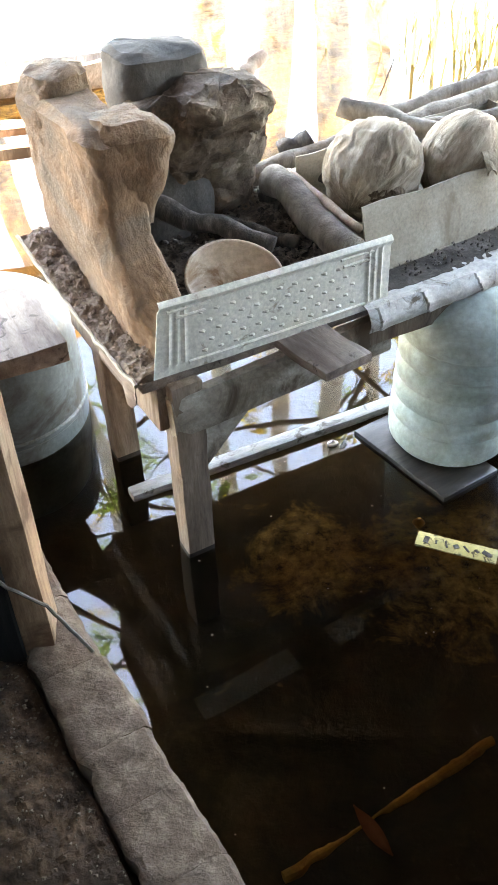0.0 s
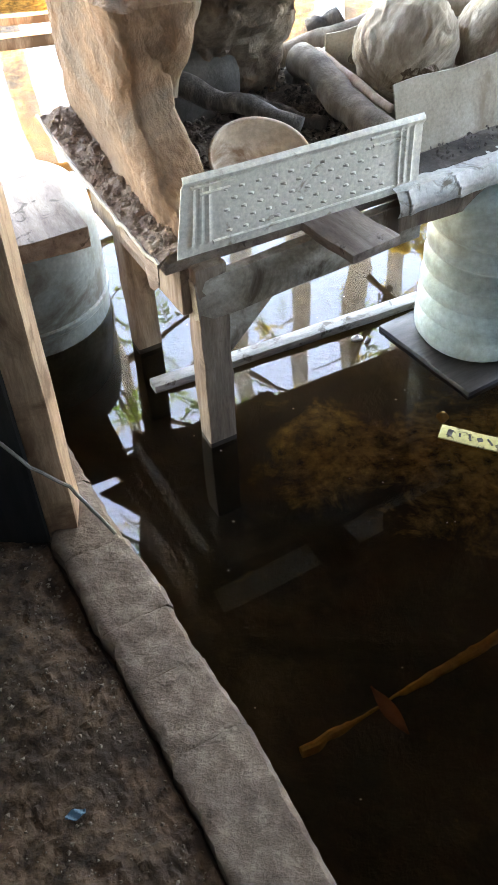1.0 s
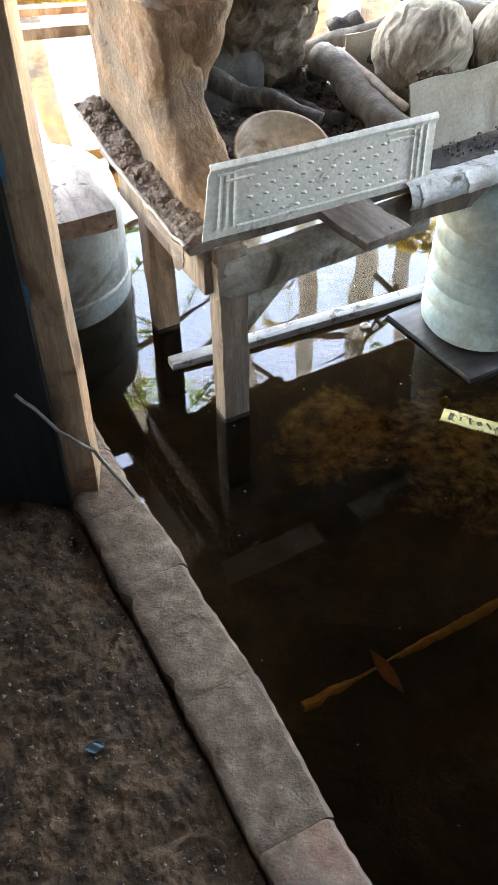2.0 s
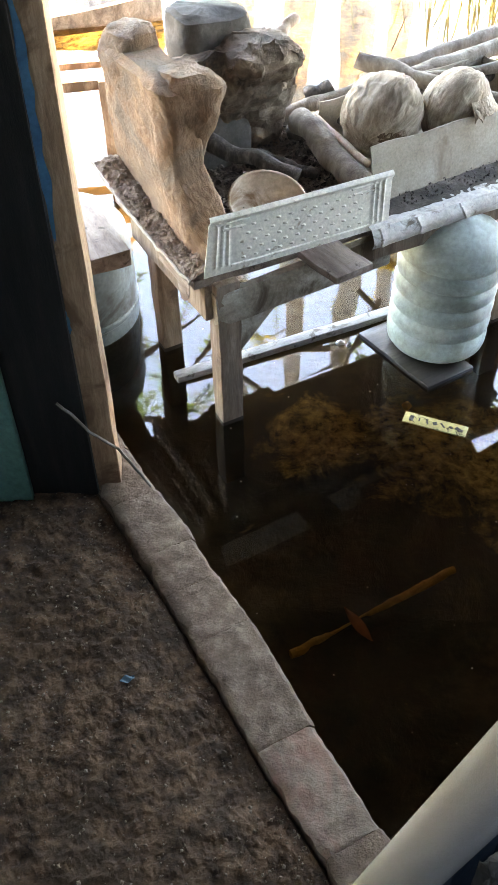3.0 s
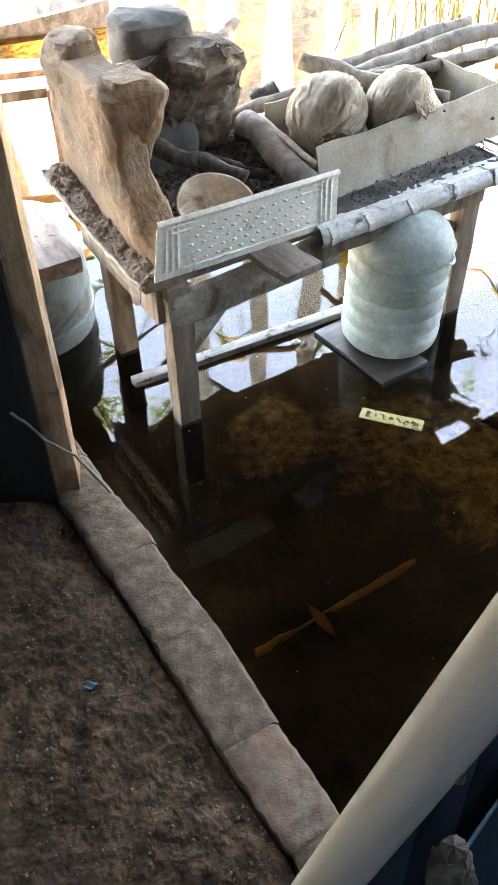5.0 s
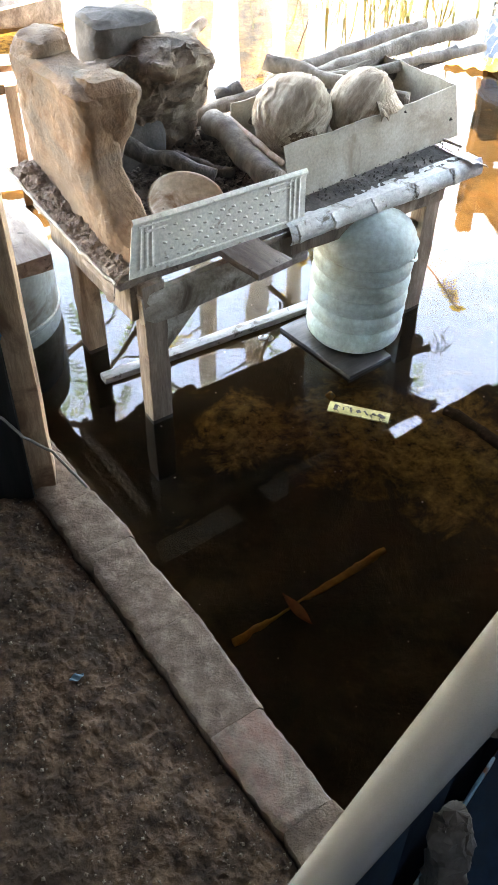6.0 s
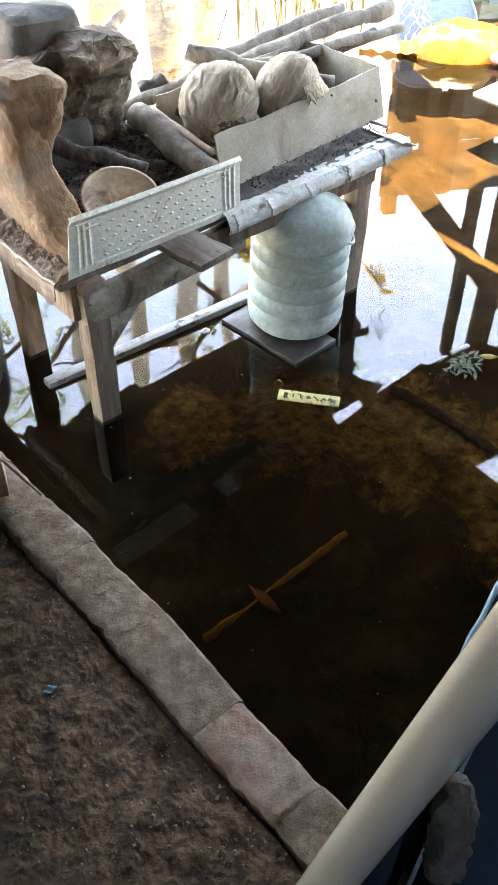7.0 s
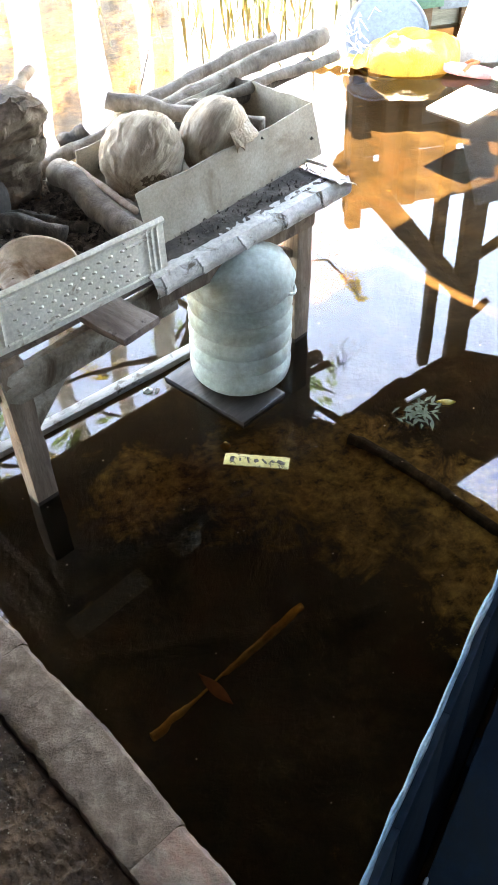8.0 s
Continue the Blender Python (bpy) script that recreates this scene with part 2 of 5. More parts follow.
BLUE_SPOT = surface("blue_paint_smear", [(0.3, (0.02, 0.10, 0.20)), (0.7, (0.05, 0.19, 0.32))], 9, fine=80, rough=0.6, bump=0.2, bump_depth=0.003)
GREEN = surface("turquoise_paint", [(0.3, (0.06, 0.16, 0.13)), (0.7, (0.10, 0.24, 0.195))], 6, fine=70, rough=0.6, bump=0.2, bump_depth=0.003)
# Near black: the shade on the unlit walls is put into the wood colour.
SHADED_BOARD = surface("shaded_boards", [(0.3, (0.005, 0.005, 0.005)), (0.5, (0.010, 0.0095, 0.009)), (0.7, (0.020, 0.018, 0.016))], 6, (5, 5, 0.6), 60, rough=0.85, bump=0.3, bump_depth=0.004, random_tint=0.2)
ROOF = surface("rusty_roof_sheet", [(0.3, (0.025, 0.018, 0.013)), (0.5, (0.045, 0.034, 0.026)), (0.7, (0.07, 0.058, 0.05))], 3, fine=40, stain=(0.09, 0.04, 0.02), stain_scale=3, rough=0.85, bump=0.2, bump_depth=0.004)
TIMBER = surface("roof_timber", [(0.3, (0.07, 0.05, 0.035)), (0.7, (0.16, 0.12, 0.085))], 7, (1, 5, 5), 60, rough=0.9, bump=0.3, bump_depth=0.004)
TRUNK = surface("pale_bark", [(0.3, (0.46, 0.40, 0.33)), (0.5, (0.70, 0.635, 0.55)), (0.7, (0.82, 0.77, 0.69))], 5, (2, 2, 0.6), 30, stain=(0.24, 0.175, 0.125), stain_scale=4, stain_at=(0.57, 0.66), rough=0.95, bump=0.7, bump_depth=0.03)
TWIG = surface("twig_bark", [(0.3, (0.06, 0.045, 0.035)), (0.7, (0.14, 0.11, 0.08))], 10, fine=60, rough=0.95)
LEAF = surface("green_leaf", [(0.3, (0.09, 0.18, 0.03)), (0.5, (0.14, 0.25, 0.05)), (0.7, (0.22, 0.30, 0.07))], 2.5, fine=40, rough=0.6, bump=0.1)
LEAF_YELLOW = surface("yellow_leaf", [(0.3, (0.32, 0.24, 0.03)), (0.7, (0.45, 0.36, 0.06))], 3, fine=40, rough=0.6, bump=0.1)
def let_light_through(mat, share):
    """Thin leaves: part of the light comes through from behind."""
    nt = mat.node_tree
    b = nt.nodes["Principled BSDF"]
    back = nt.nodes.new("ShaderNodeBsdfTranslucent")
    nt.links.new(b.inputs["Base Color"].links[0].from_socket, back.inputs["Color"])
    mix = nt.nodes.new("ShaderNodeMixShader")
    mix.inputs[0].default_value = share
    nt.links.new(b.outputs[0], mix.inputs[1])
    nt.links.new(back.outputs[0], mix.inputs[2])
    nt.links.new(mix.outputs[0], nt.nodes["Material Output"].inputs[0])


for leaf_mat in (LEAF, LEAF_YELLOW):
    let_light_through(leaf_mat, 0.55)
DEAD_LEAF = surface("dead_leaf", [(0.3, (0.02, 0.026, 0.010)), (0.5, (0.045, 0.055, 0.02)), (0.7, (0.10, 0.105, 0.05))], 20, fine=60, rough=0.8)
REED = surface("dry_reed", [(0.3, (0.24, 0.28, 0.08)), (0.7, (0.50, 0.50, 0.24))], 3, (1, 1, 0.2), 30, rough=0.8)
YELLOW_BAG = surface("yellow_plastic", [(0.3, (0.36, 0.17, 0.015)), (0.6, (0.55, 0.31, 0.04))], 7, fine=60, rough=0.4, bump=0.5, bump_depth=0.02)
WHITE_PLASTIC = surface("white_plastic", [(0.3, (0.62, 0.60, 0.55)), (0.7, (0.76, 0.74, 0.70))], 6, fine=60, rough=0.45, bump=0.1)
BASIN = surface("pale_blue_plastic", [(0.3, (0.13, 0.17, 0.22)), (0.7, (0.19, 0.24, 0.30))], 5, fine=60, rough=0.4, bump=0.05)
PINK = surface("pink_rubber", [(0.3, (0.55, 0.18, 0.20)), (0.7, (0.68, 0.30, 0.31))], 8, fine=60, rough=0.6, bump=0.1)
WALL_GREY = surface("grey_green_boards", [(0.3, (0.10, 0.115, 0.10)), (0.5, (0.16, 0.18, 0.165)), (0.7, (0.25, 0.27, 0.25))], 4, (0.5, 4, 4), 50, rough=0.85, bump=0.3, random_tint=0.2)
SLAB = surface("grey_cement_sheet", [(0.3, (0.26, 0.26, 0.25)), (0.7, (0.40, 0.40, 0.39))], 4, fine=60, rough=0.85, bump=0.2)
RULER = surface("yellowed_strip", [(0.3, (0.42, 0.33, 0.10)), (0.7, (0.58, 0.49, 0.20))], 14, fine=90, stain=(0.10, 0.075, 0.03), stain_scale=45, stain_at=(0.58, 0.62), rough=0.6, bump=0.1)
ORANGE_WOOD = surface("orange_wood", [(0.3, (0.62, 0.30, 0.05)), (0.7, (0.88, 0.50, 0.12))], 30, fine=120, stain=(0.30, 0.12, 0.02), stain_scale=30, stain_at=(0.6, 0.7), rough=0.8, bump=0.4, bump_depth=0.004)
RED_LEAF = surface("red_brown_leaf", [(0.3, (0.30, 0.08, 0.03)), (0.7, (0.42, 0.15, 0.06))], 9, fine=60, rough=0.8, bump=0.2)
STRING = surface("grey_string", [(0.3, (0.13, 0.12, 0.10)), (0.7, (0.24, 0.22, 0.19))], 30, fine=90, rough=0.9)
RUBBLE = surface("broken_concrete", [(0.3, (0.22, 0.20, 0.17)), (0.7, (0.38, 0.35, 0.30))], 20, fine=90, rough=0.95, bump=0.8, bump_depth=0.008)


# ---- mesh helpers ----
ROUNDED = {"coconut", "firewood", "pole", "trunk", "coconut_bowl", "body", "grip_bulge"}


def mesh_of(name, bm, mat, smooth=True):
    me = bpy.data.meshes.new(name)
    bm.normal_update()
    bm.to_mesh(me)
    bm.free()
    me.materials.append(mat)
    if smooth:
        me.shade_smooth()
        if name not in ROUNDED:
            me.set_sharp_from_angle(angle=radians(28))
    return me


def part(name, bm, mat, parent=None, label="", at=None, smooth=True):
    ob = new(name, mesh_of(name, bm, mat, smooth))
    if at is not None:
        ob.matrix_basis = at
    if parent is not None:
        ob.parent = parent
    if label:
        ob["label"] = label
    return ob


def empty(name, m, label, category, group="", kind=""):
    ob = new(name)
    ob.empty_display_size = 0.05
    ob.matrix_basis = m
    return tagged(ob, label, category, group, kind)


def board(sx, sy, sz, bevel=0.004, jitter=0.0, cuts=0, seed=1):
    """A sawn board centred on its middle, with rounded edges and slight unevenness."""
    bm = bmesh.new()
    bmesh.ops.create_cube(bm, size=1, matrix=Matrix.Diagonal((sx, sy, sz, 1)))
    if cuts:
        long = max(range(3), key=lambda k: (sx, sy, sz)[k])
        edges = [e for e in bm.edges if abs((e.verts[0].co - e.verts[1].co)[long]) > 0.5 * (sx, sy, sz)[long]]
        bmesh.ops.subdivide_edges(bm, edges=edges, cuts=cuts, use_grid_fill=True)
    sharp = [e for e in bm.edges if len(e.link_faces) == 2 and e.calc_face_angle(0) > 0.8]
    if bevel:
        bmesh.ops.bevel(bm, geom=sharp, offset=bevel, segments=2, affect="EDGES", profile=0.6)
    if jitter:
        for vert in bm.verts:
            vert.co += jitter * noise.noise_vector(vert.co * 14 + Vector((seed * 7.3, seed, 0)))
    return bm


def tube(points, radii, sides=10, rough=0.0, seed=0, caps=True):
    """A round branch, pole or cord along points."""
    bm = bmesh.new()
    pts = [Vector(p) for p in points]
    if not hasattr(radii, "__len__"):
        radii = [radii] * len(pts)
    rings = []
    side = None
    for i, p in enumerate(pts):
        way = (pts[min(i + 1, len(pts) - 1)] - pts[max(i - 1, 0)]).normalized()
        if side is None:
            side = way.orthogonal().normalized()
        side = (side - way * side.dot(way)).normalized()
        other = way.cross(side)
        ring = []
        for k in range(sides):
            a = 2 * math.pi * k / sides
            out = side * math.cos(a) + other * math.sin(a)
            r = radii[i]
            if rough:
                r *= 1 + rough * noise.noise((p + out * r) * (0.35 / max(r, 0.004)) + Vector((seed * 3.1, 0, seed)))
            ring.append(bm.verts.new(p + out * r))
        rings.append(ring)
    for a, b in zip(rings, rings[1:]):
        for k in range(sides):
            bm.faces.new((a[k], a[(k + 1) % sides], b[(k + 1) % sides], b[k]))
    if caps:
        bm.faces.new(rings[0][::-1])
        bm.faces.new(rings[-1])
    return bm


def path_between(a, b, n, wobble=0.0, seed=0):
    a, b = Vector(a), Vector(b)
    return [a.lerp(b, i / (n - 1)) + wobble * noise.noise_vector(Vector((i * 0.37 + seed * 5.1, seed, 0.5))) for i in range(n)]


def lump(rings, sides=28, power=2.6, rough=0.012, freq=9.0, seed=0, steps=4):
    """A hand-moulded lump lofted through rings (z, x, y, half width, half depth), closed at both ends."""
    bm = bmesh.new()
    dense = []
    for r0, r1 in zip(rings, rings[1:]):
        for s in range(steps):
            f = s / steps
            dense.append([p + (q - p) * f for p, q in zip(r0, r1)])
    dense.append(list(rings[-1]))
    loops = []
    for z, x, y, rx, ry in dense:
        loop = []
        for k in range(sides):
            a = 2 * math.pi * k / sides
            c, s = math.cos(a), math.sin(a)
            co = Vector((x + rx * math.copysign(abs(c) ** (2 / power), c), y + ry * math.copysign(abs(s) ** (2 / power), s), z))
            co += rough * (noise.noise_vector(co * freq + Vector((seed * 4.7, seed, 0))) + 0.5 * noise.noise_vector(co * freq * 2.7 + Vector((seed, 2, 1))) + 0.28 * noise.noise_vector(co * freq * 7 + Vector((1, seed, 3))))
            loop.append(bm.verts.new(co))
        loops.append(loop)
    for a, b in zip(loops, loops[1:]):
        for k in range(sides):
            bm.faces.new((a[k], a[(k + 1) % sides], b[(k + 1) % sides], b[k]))
    for loop, flip in ((loops[0], True), (loops[-1], False)):
        mid = bm.verts.new(sum((q.co for q in loop), Vector()) / sides + Vector((0, 0, 0.006 if not flip else 0)))
        for k in range(sides):
            f = (loop[k], loop[(k + 1) % sides], mid)
            bm.faces.new(f[::-1] if flip else f)
    return bm


def sheet(nx, ny, fn):
    """A grid of nx by ny cells; fn(s, t) with s, t in 0..1 gives each place."""
    bm = bmesh.new()
    g = [[bm.verts.new(fn(i / nx, j / ny)) for j in range(ny + 1)] for i in range(nx + 1)]
    for i in range(nx):
        for j in range(ny):
            bm.faces.new((g[i][j], g[i + 1][j], g[i + 1][j + 1], g[i][j + 1]))
    return bm


def thicken(bm, t):
    """Gives an open sheet a thickness t against its normals."""
    bm.normal_update()
    bmesh.ops.solidify(bm, geom=bm.faces[:], thickness=t)
    return bm


def turned(profile, sides=48):
    """A turned body from (radius, height) pairs."""
    bm = bmesh.new()
    loops = [[bm.verts.new((r * math.cos(2 * math.pi * k / sides), r * math.sin(2 * math.pi * k / sides), z)) for k in range(sides)] for r, z in profile]
    for a, b in zip(loops, loops[1:]):
        for k in range(sides):
            bm.faces.new((a[k], a[(k + 1) % sides], b[(k + 1) % sides], b[k]))
    bm.faces.new(loops[0][::-1])
    bm.faces.new(loops[-1])
    return bm


def prism(outline, z0, z1):
    bm = bmesh.new()
    low = [bm.verts.new((x, y, z0)) for x, y in outline]
    top = [bm.verts.new((x, y, z1)) for x, y in outline]
    n = len(outline)
    bm.faces.new(low[::-1])
    bm.faces.new(top)
    for k in range(n):
        bm.faces.new((low[k], low[(k + 1) % n], top[(k + 1) % n], top[k]))
    bmesh.ops.recalc_face_normals(bm, faces=bm.faces[:])
    return bm


def world_board(a, b, width, height, mat, name, parent=None, label="", up=(0, 0, 1), jitter=0.002, bevel=0.004, seed=1):
    """A straight board from a to b."""
    a, b = Vector(a), Vector(b)
    x = (b - a).normalized()
    y = Vector(up).cross(x).normalized()
    z = x.cross(y)
    m = Matrix((x, y, z)).transposed().to_4x4()
    m.translation = (a + b) / 2
    return part(name, board((b - a).length, width, height, bevel, jitter, 10, seed), mat, parent, label, m)


# ---- water, bed and ground ----
bed = sheet(90, 90, lambda s, t: Vector(((s - 0.5) * 9, -1.5 + t * 9, BED + 0.03 * noise.noise(Vector((s * 24, t * 24, 0))) + 0.008 * noise.noise(Vector((s * 120, t * 120, 3))))))
tagged(part("ground", bed, MUD), "brown silt bed under the flood water", "ground", kind="structure")
far = sheet(40, 40, lambda s, t: Vector(((s - 0.5) * 400, (t - 0.5) * 400, BED - 0.05)))
tagged(part("ground_beyond", far, MUD), "flooded brown ground reaching to the horizon", "ground", kind="structure")
pool = sheet(1, 1, lambda s, t: Vector(((s - 0.5) * 400, (t - 0.5) * 400, 0)))
tagged(part("water", pool, WATER), "still brown flood water mirroring the sky", "water", kind="structure")

# ---- concrete floor with its kerb ----
KD = Vector((0.516, -0.857, 0))
KN = Vector((-0.857, -0.516, 0))
K0 = Vector((-0.245, 1.382, 0))


def kerb_at(along, inward, z):
    p = K0 + KD * along + KN * inward
    return Vector((p.x, p.y, z))


def floor_place(s, t):
    along, inward = -0.5 + s * 2.0, 0.101 + t * 1.35
    p = kerb_at(along, inward, 0)
    lumps = 0.010 * noise.noise(p * 6) + 0.005 * noise.noise(p * 19) + 0.0034 * noise.noise(p * 47) + 0.0030 * noise.noise(p * 104) + 0.0020 * noise.noise(p * 190)
    z = 0.033 + lumps - 0.020 * max(0, noise.noise(p * 21 + Vector((3, 1, 0))) - 0.36)
    groove = (inward - 0.101) / (0.013 + 0.007 * noise.noise(Vector((along * 11, 2, 0))) + 0.004 * noise.noise(Vector((along * 40, 5, 0))))
    if groove < 1:
        z -= 0.026 * (1 - max(0, groove) ** 2)
    return Vector((p.x, p.y, z))


floor = part("floor", sheet(560, 400, floor_place), CONCRETE)
tagged(floor, "rough worn concrete floor with pitted dark patches", "floor", kind="structure")
def grains(name, count, place, sizes, mat, label, at=None):
    """Loose angular grains, eight faces each."""
    rnd = random.Random(21)
    vs, fs = [], []
    for k in range(count):
        p, r, n = place(rnd), rnd.choice(sizes), len(vs)
        for d in GRAIN:
            w = Vector(d) * r * rnd.uniform(0.6, 1.3)
            vs.append(p + Vector((w.x * math.cos(k) - w.y * math.sin(k), w.x * math.sin(k) + w.y * math.cos(k), w.z + 0.0004)))
        fs += [(n + a, n + b, n + c) for a, b, c in ((0, 2, 4), (2, 1, 4), (1, 3, 4), (3, 0, 4), (2, 0, 5), (1, 2, 5), (3, 1, 5), (0, 3, 5))]
    me = bpy.data.meshes.new(name)
    me.from_pydata(vs, [], fs)
    me.materials.append(mat)
    ob = new(name, me)
    if at is not None:
        ob.matrix_basis = at
    return tagged(ob, label, "grit", kind="stuff")


GRAIN = ((1, 0, 0), (-1, 0, 0), (0, 1, 0), (0, -1, 0), (0, 0, 0.7), (0, 0, -0.7))
grains("floor_grit", 5200, lambda r: floor_place(r.uniform(0.1, 0.95), r.random() ** 1.4 * 0.9 + 0.012), (0.0012, 0.0016, 0.002, 0.0024, 0.0032, 0.0044), GRIT, "loose grit and crumbs scattered over the concrete floor")
scrap_at = floor_place(0.447, 0.106)
tagged(part("plastic_scrap", thicken(sheet(8, 5, lambda s, t: Vector(((s - 0.5) * 0.027, (t - 0.5) * 0.014 * math.sin(0.4 + 2.4 * s), 0.003 * math.sin(s * 9 + t * 4)))), 0.001), BLUE_EDGE, None, "", Matrix.Translation(scrap_at + Vector((0, 0, 0.006))) @ pose(0, 0, 0, 0, 0, 20)), "faded grey-blue scrap of plastic trodden into the floor", "scrap")
foot = part("floor_side", prism([tuple(kerb_at(a, i, 0).xy) for a, i in ((-0.5, 0.02), (2.4, 0.02), (2.4, 2.7), (-0.5, 2.7))], BED - 0.05, -0.004), CONCRETE)
tagged(foot, "concrete footing below the floor edge", "footing", kind="structure")

kerb = empty("kerb", Matrix.Identity(4), "low kerb of rendered blocks along the floor edge", "kerb", kind="structure")
joints = (-0.36, -0.17, -0.01, 0.155, 0.265, 0.393, 0.640, 0.848, 1.06, 1.28)
for n, (j0, j1) in enumerate(zip(joints, joints[1:])):
    length = j1 - j0 - 0.0004
    def block(s, t, length=length, n=n, j0=j0):
        a = j0 + 0.0002 + s * length
        edge = min(s, 1 - s) * length
        drop = 0.0035 * max(0, 1 - edge / 0.005) ** 2 * max(0, 0.25 + 0.9 * noise.noise(Vector((n * 3.7 + (s > 0.5), t * 7, 1))))
        if t < 0.12:
            i, z = -0.004, -0.06 + (t / 0.12) * 0.098
        elif t > 0.88:
            i, z = 0.106, 0.046 - (t - 0.88) / 0.12 * 0.05
        else:
            f = (t - 0.12) / 0.76
            i, z = f * 0.104, 0.050 - 0.004 * (abs(f - 0.5) * 2) ** 10
        p = kerb_at(a, i - 0.014 * (1 - t) * math.exp(-((a - 0.34) / 0.30) ** 2), z - drop)
        wob = noise.noise_vector(Vector((a * 9, 3.3, t * 2)))
        fine_wob = noise.noise_vector(p * 55)
        step = 0.004 * math.sin(n * 2.4) * max(0, 1 - 2.5 * t)
        return p + KN * (0.005 * wob.x + 0.003 * fine_wob.x + (0.012 * noise.noise(Vector((a * 30, 3, 0))) if t > 0.8 else 0) + step + (drop * (0.7 if t < 0.3 else -0.4 if t > 0.7 else 0))) + Vector((0, 0, 0.0022 * wob.z + 0.0022 * fine_wob.z))
    part("kerb_block", sheet(40, 34, block), KERB_RED if n == 6 else KERB, kerb, "reddish worn brick block" if n == 6 else "")

# ---- timber post, dark wall and roof ----
post = empty("timber_post", pose(-0.360, 1.448, 0.03, 0, 0, 8), "bare timber post with blue paint smears, standing on the kerb", "post")
part("shaft", board(0.052, 0.085, 2.4, 0.004, 0.003, 24, 3), POST_WOOD, post, "", pose(0, 0, 1.2))
for z, tall, x, wide in ((0.64, 0.50, -0.021, 0.017), (0.44, 0.05, -0.0245, 0.006)):
    part("paint_smear", sheet(8, 30, lambda s, t: Vector((x + (s - 0.3) * wide * math.sin(0.25 + 2.7 * t) * (1 + 0.9 * noise.noise(Vector((t * 9, s, z)))), -0.0470, z + t * tall + 0.012 * noise.noise(Vector((s * 4, z, 0)))))), BLUE_SPOT, post, "smeared blue paint")
cord = [Vector(p) for p in ((-0.424, 1.374, 0.312), (-0.402, 1.380, 0.280), (-0.373, 1.392, 0.218), (-0.320, 1.398, 0.165), (-0.278, 1.388, 0.100), (-0.250, 1.376, 0.062))]
cord = [a.lerp(b, f) + 0.0015 * noise.noise_vector((a + b * f) * 9) for a, b in zip(cord, cord[1:]) for f in (0, 0.25, 0.5, 0.75)]
tagged(part("string", tube(cord, 0.0032, 6), STRING), "grey cord hanging slack across the foot of the post", "string")

wall = empty("wall_west", Matrix.Identity(4), "unlit board wall beside the post, its shade put into the colour", "wall", kind="structure")
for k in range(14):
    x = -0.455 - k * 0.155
    part("plank", board(0.152, 0.02, 2.5, 0.003, 0.002, 6, k), SHADED_BOARD, wall, "", pose(x, 1.40 + 0.006 * math.sin(k * 2.1), 1.28))
tagged(part("board", board(0.17, 0.018, 0.75, 0.003, 0.002, 6, 5), GREEN, None, "", pose(-0.606, 1.372, 0.385, 1, 0, 0)), "turquoise painted board leaning against the dark wall", "board")



def roof_z(x, y):
    return 1.80 + (3.7 - y) * 0.12


def roof_sheet(name, outline, zfun, label, thick=0.015):
    bm = bmesh.new()
    low = [bm.verts.new((x, y, zfun(x, y))) for x, y in outline]
    top = [bm.verts.new((x, y, zfun(x, y) + thick)) for x, y in outline]
    n = len(outline)
    bm.faces.new(low[::-1])
    bm.faces.new(top)
    for k in range(n):
        bm.faces.new((low[k], low[(k + 1) % n], top[(k + 1) % n], top[k]))
    bmesh.ops.recalc_face_normals(bm, faces=bm.faces[:])
    return tagged(part(name, bm, ROOF, smooth=False), label, "roof", kind="structure")


roof_sheet("ceiling", [(-0.80, 3.42), (-0.62, 3.60), (-0.44, 3.66), (-0.20, 3.68), (-0.03, 3.80), (0.19, 3.87), (0.40, 3.99), (0.53, 4.09), (0.72, 4.20), (0.96, 3.80), (1.06, 3.47), (1.33, 3.64), (1.83, 2.84),
                       (2.7, 1.5), (4.5, -1.0), (4.5, -4.0), (-4.5, -4.0), (-4.5, 2.6), (-1.2, 2.42), (-0.31, 2.20), (-0.445, 2.44), (-0.49, 2.62), (-0.56, 2.75), (-0.64, 2.92), (-0.66, 3.12), (-0.86, 3.24), (-0.74, 3.32)], roof_z, "low rusty sheet roof over the flooded yard")
for k, (a, b) in enumerate((((1.24, 3.58), (2.7, 1.5)), ((-0.70, 3.42), (0.9, 4.2)), ((-0.4, 2.5), (2.0, 2.4)), ((-2.5, 1.38), (3.0, 1.2)), ((-2.5, -0.5), (3.0, -0.5)))):
    za, zb = roof_z(*a) - 0.045, roof_z(*b) - 0.045
    tagged(world_board((*a, za), (*b, zb), 0.05, 0.075, TIMBER, "beam"), "dark roof beam under the sheet roof", "beam", "roof beams", "structure")
# Unseen walls, added to close the room against stray light.
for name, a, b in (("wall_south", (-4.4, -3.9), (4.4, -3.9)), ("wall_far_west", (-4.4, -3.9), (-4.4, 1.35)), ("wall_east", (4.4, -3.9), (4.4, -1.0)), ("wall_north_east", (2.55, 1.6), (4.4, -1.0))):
    tagged(world_board((*a, 1.2), (*b, 1.2), 0.06, 2.6, SHADED_BOARD, name), "unseen board wall added to keep light out of the room", "wall", kind="structure")

# Out of view; added to block low light from the east.
tagged(world_board((1.95, 2.5, 0.4), (2.56, 1.58, 0.4), 0.05, 1.2, SHADED_BOARD, "wall_low"), "unseen low board wall added to stop light from the yard side", "wall", kind="structure")

eave = [Vector((1.049, 3.786, 1.73)).lerp(Vector((2.08, 2.17, 1.75)), i / 29) + 0.012 * noise.noise_vector(Vector((i * 0.4, 7, 0))) for i in range(30)]
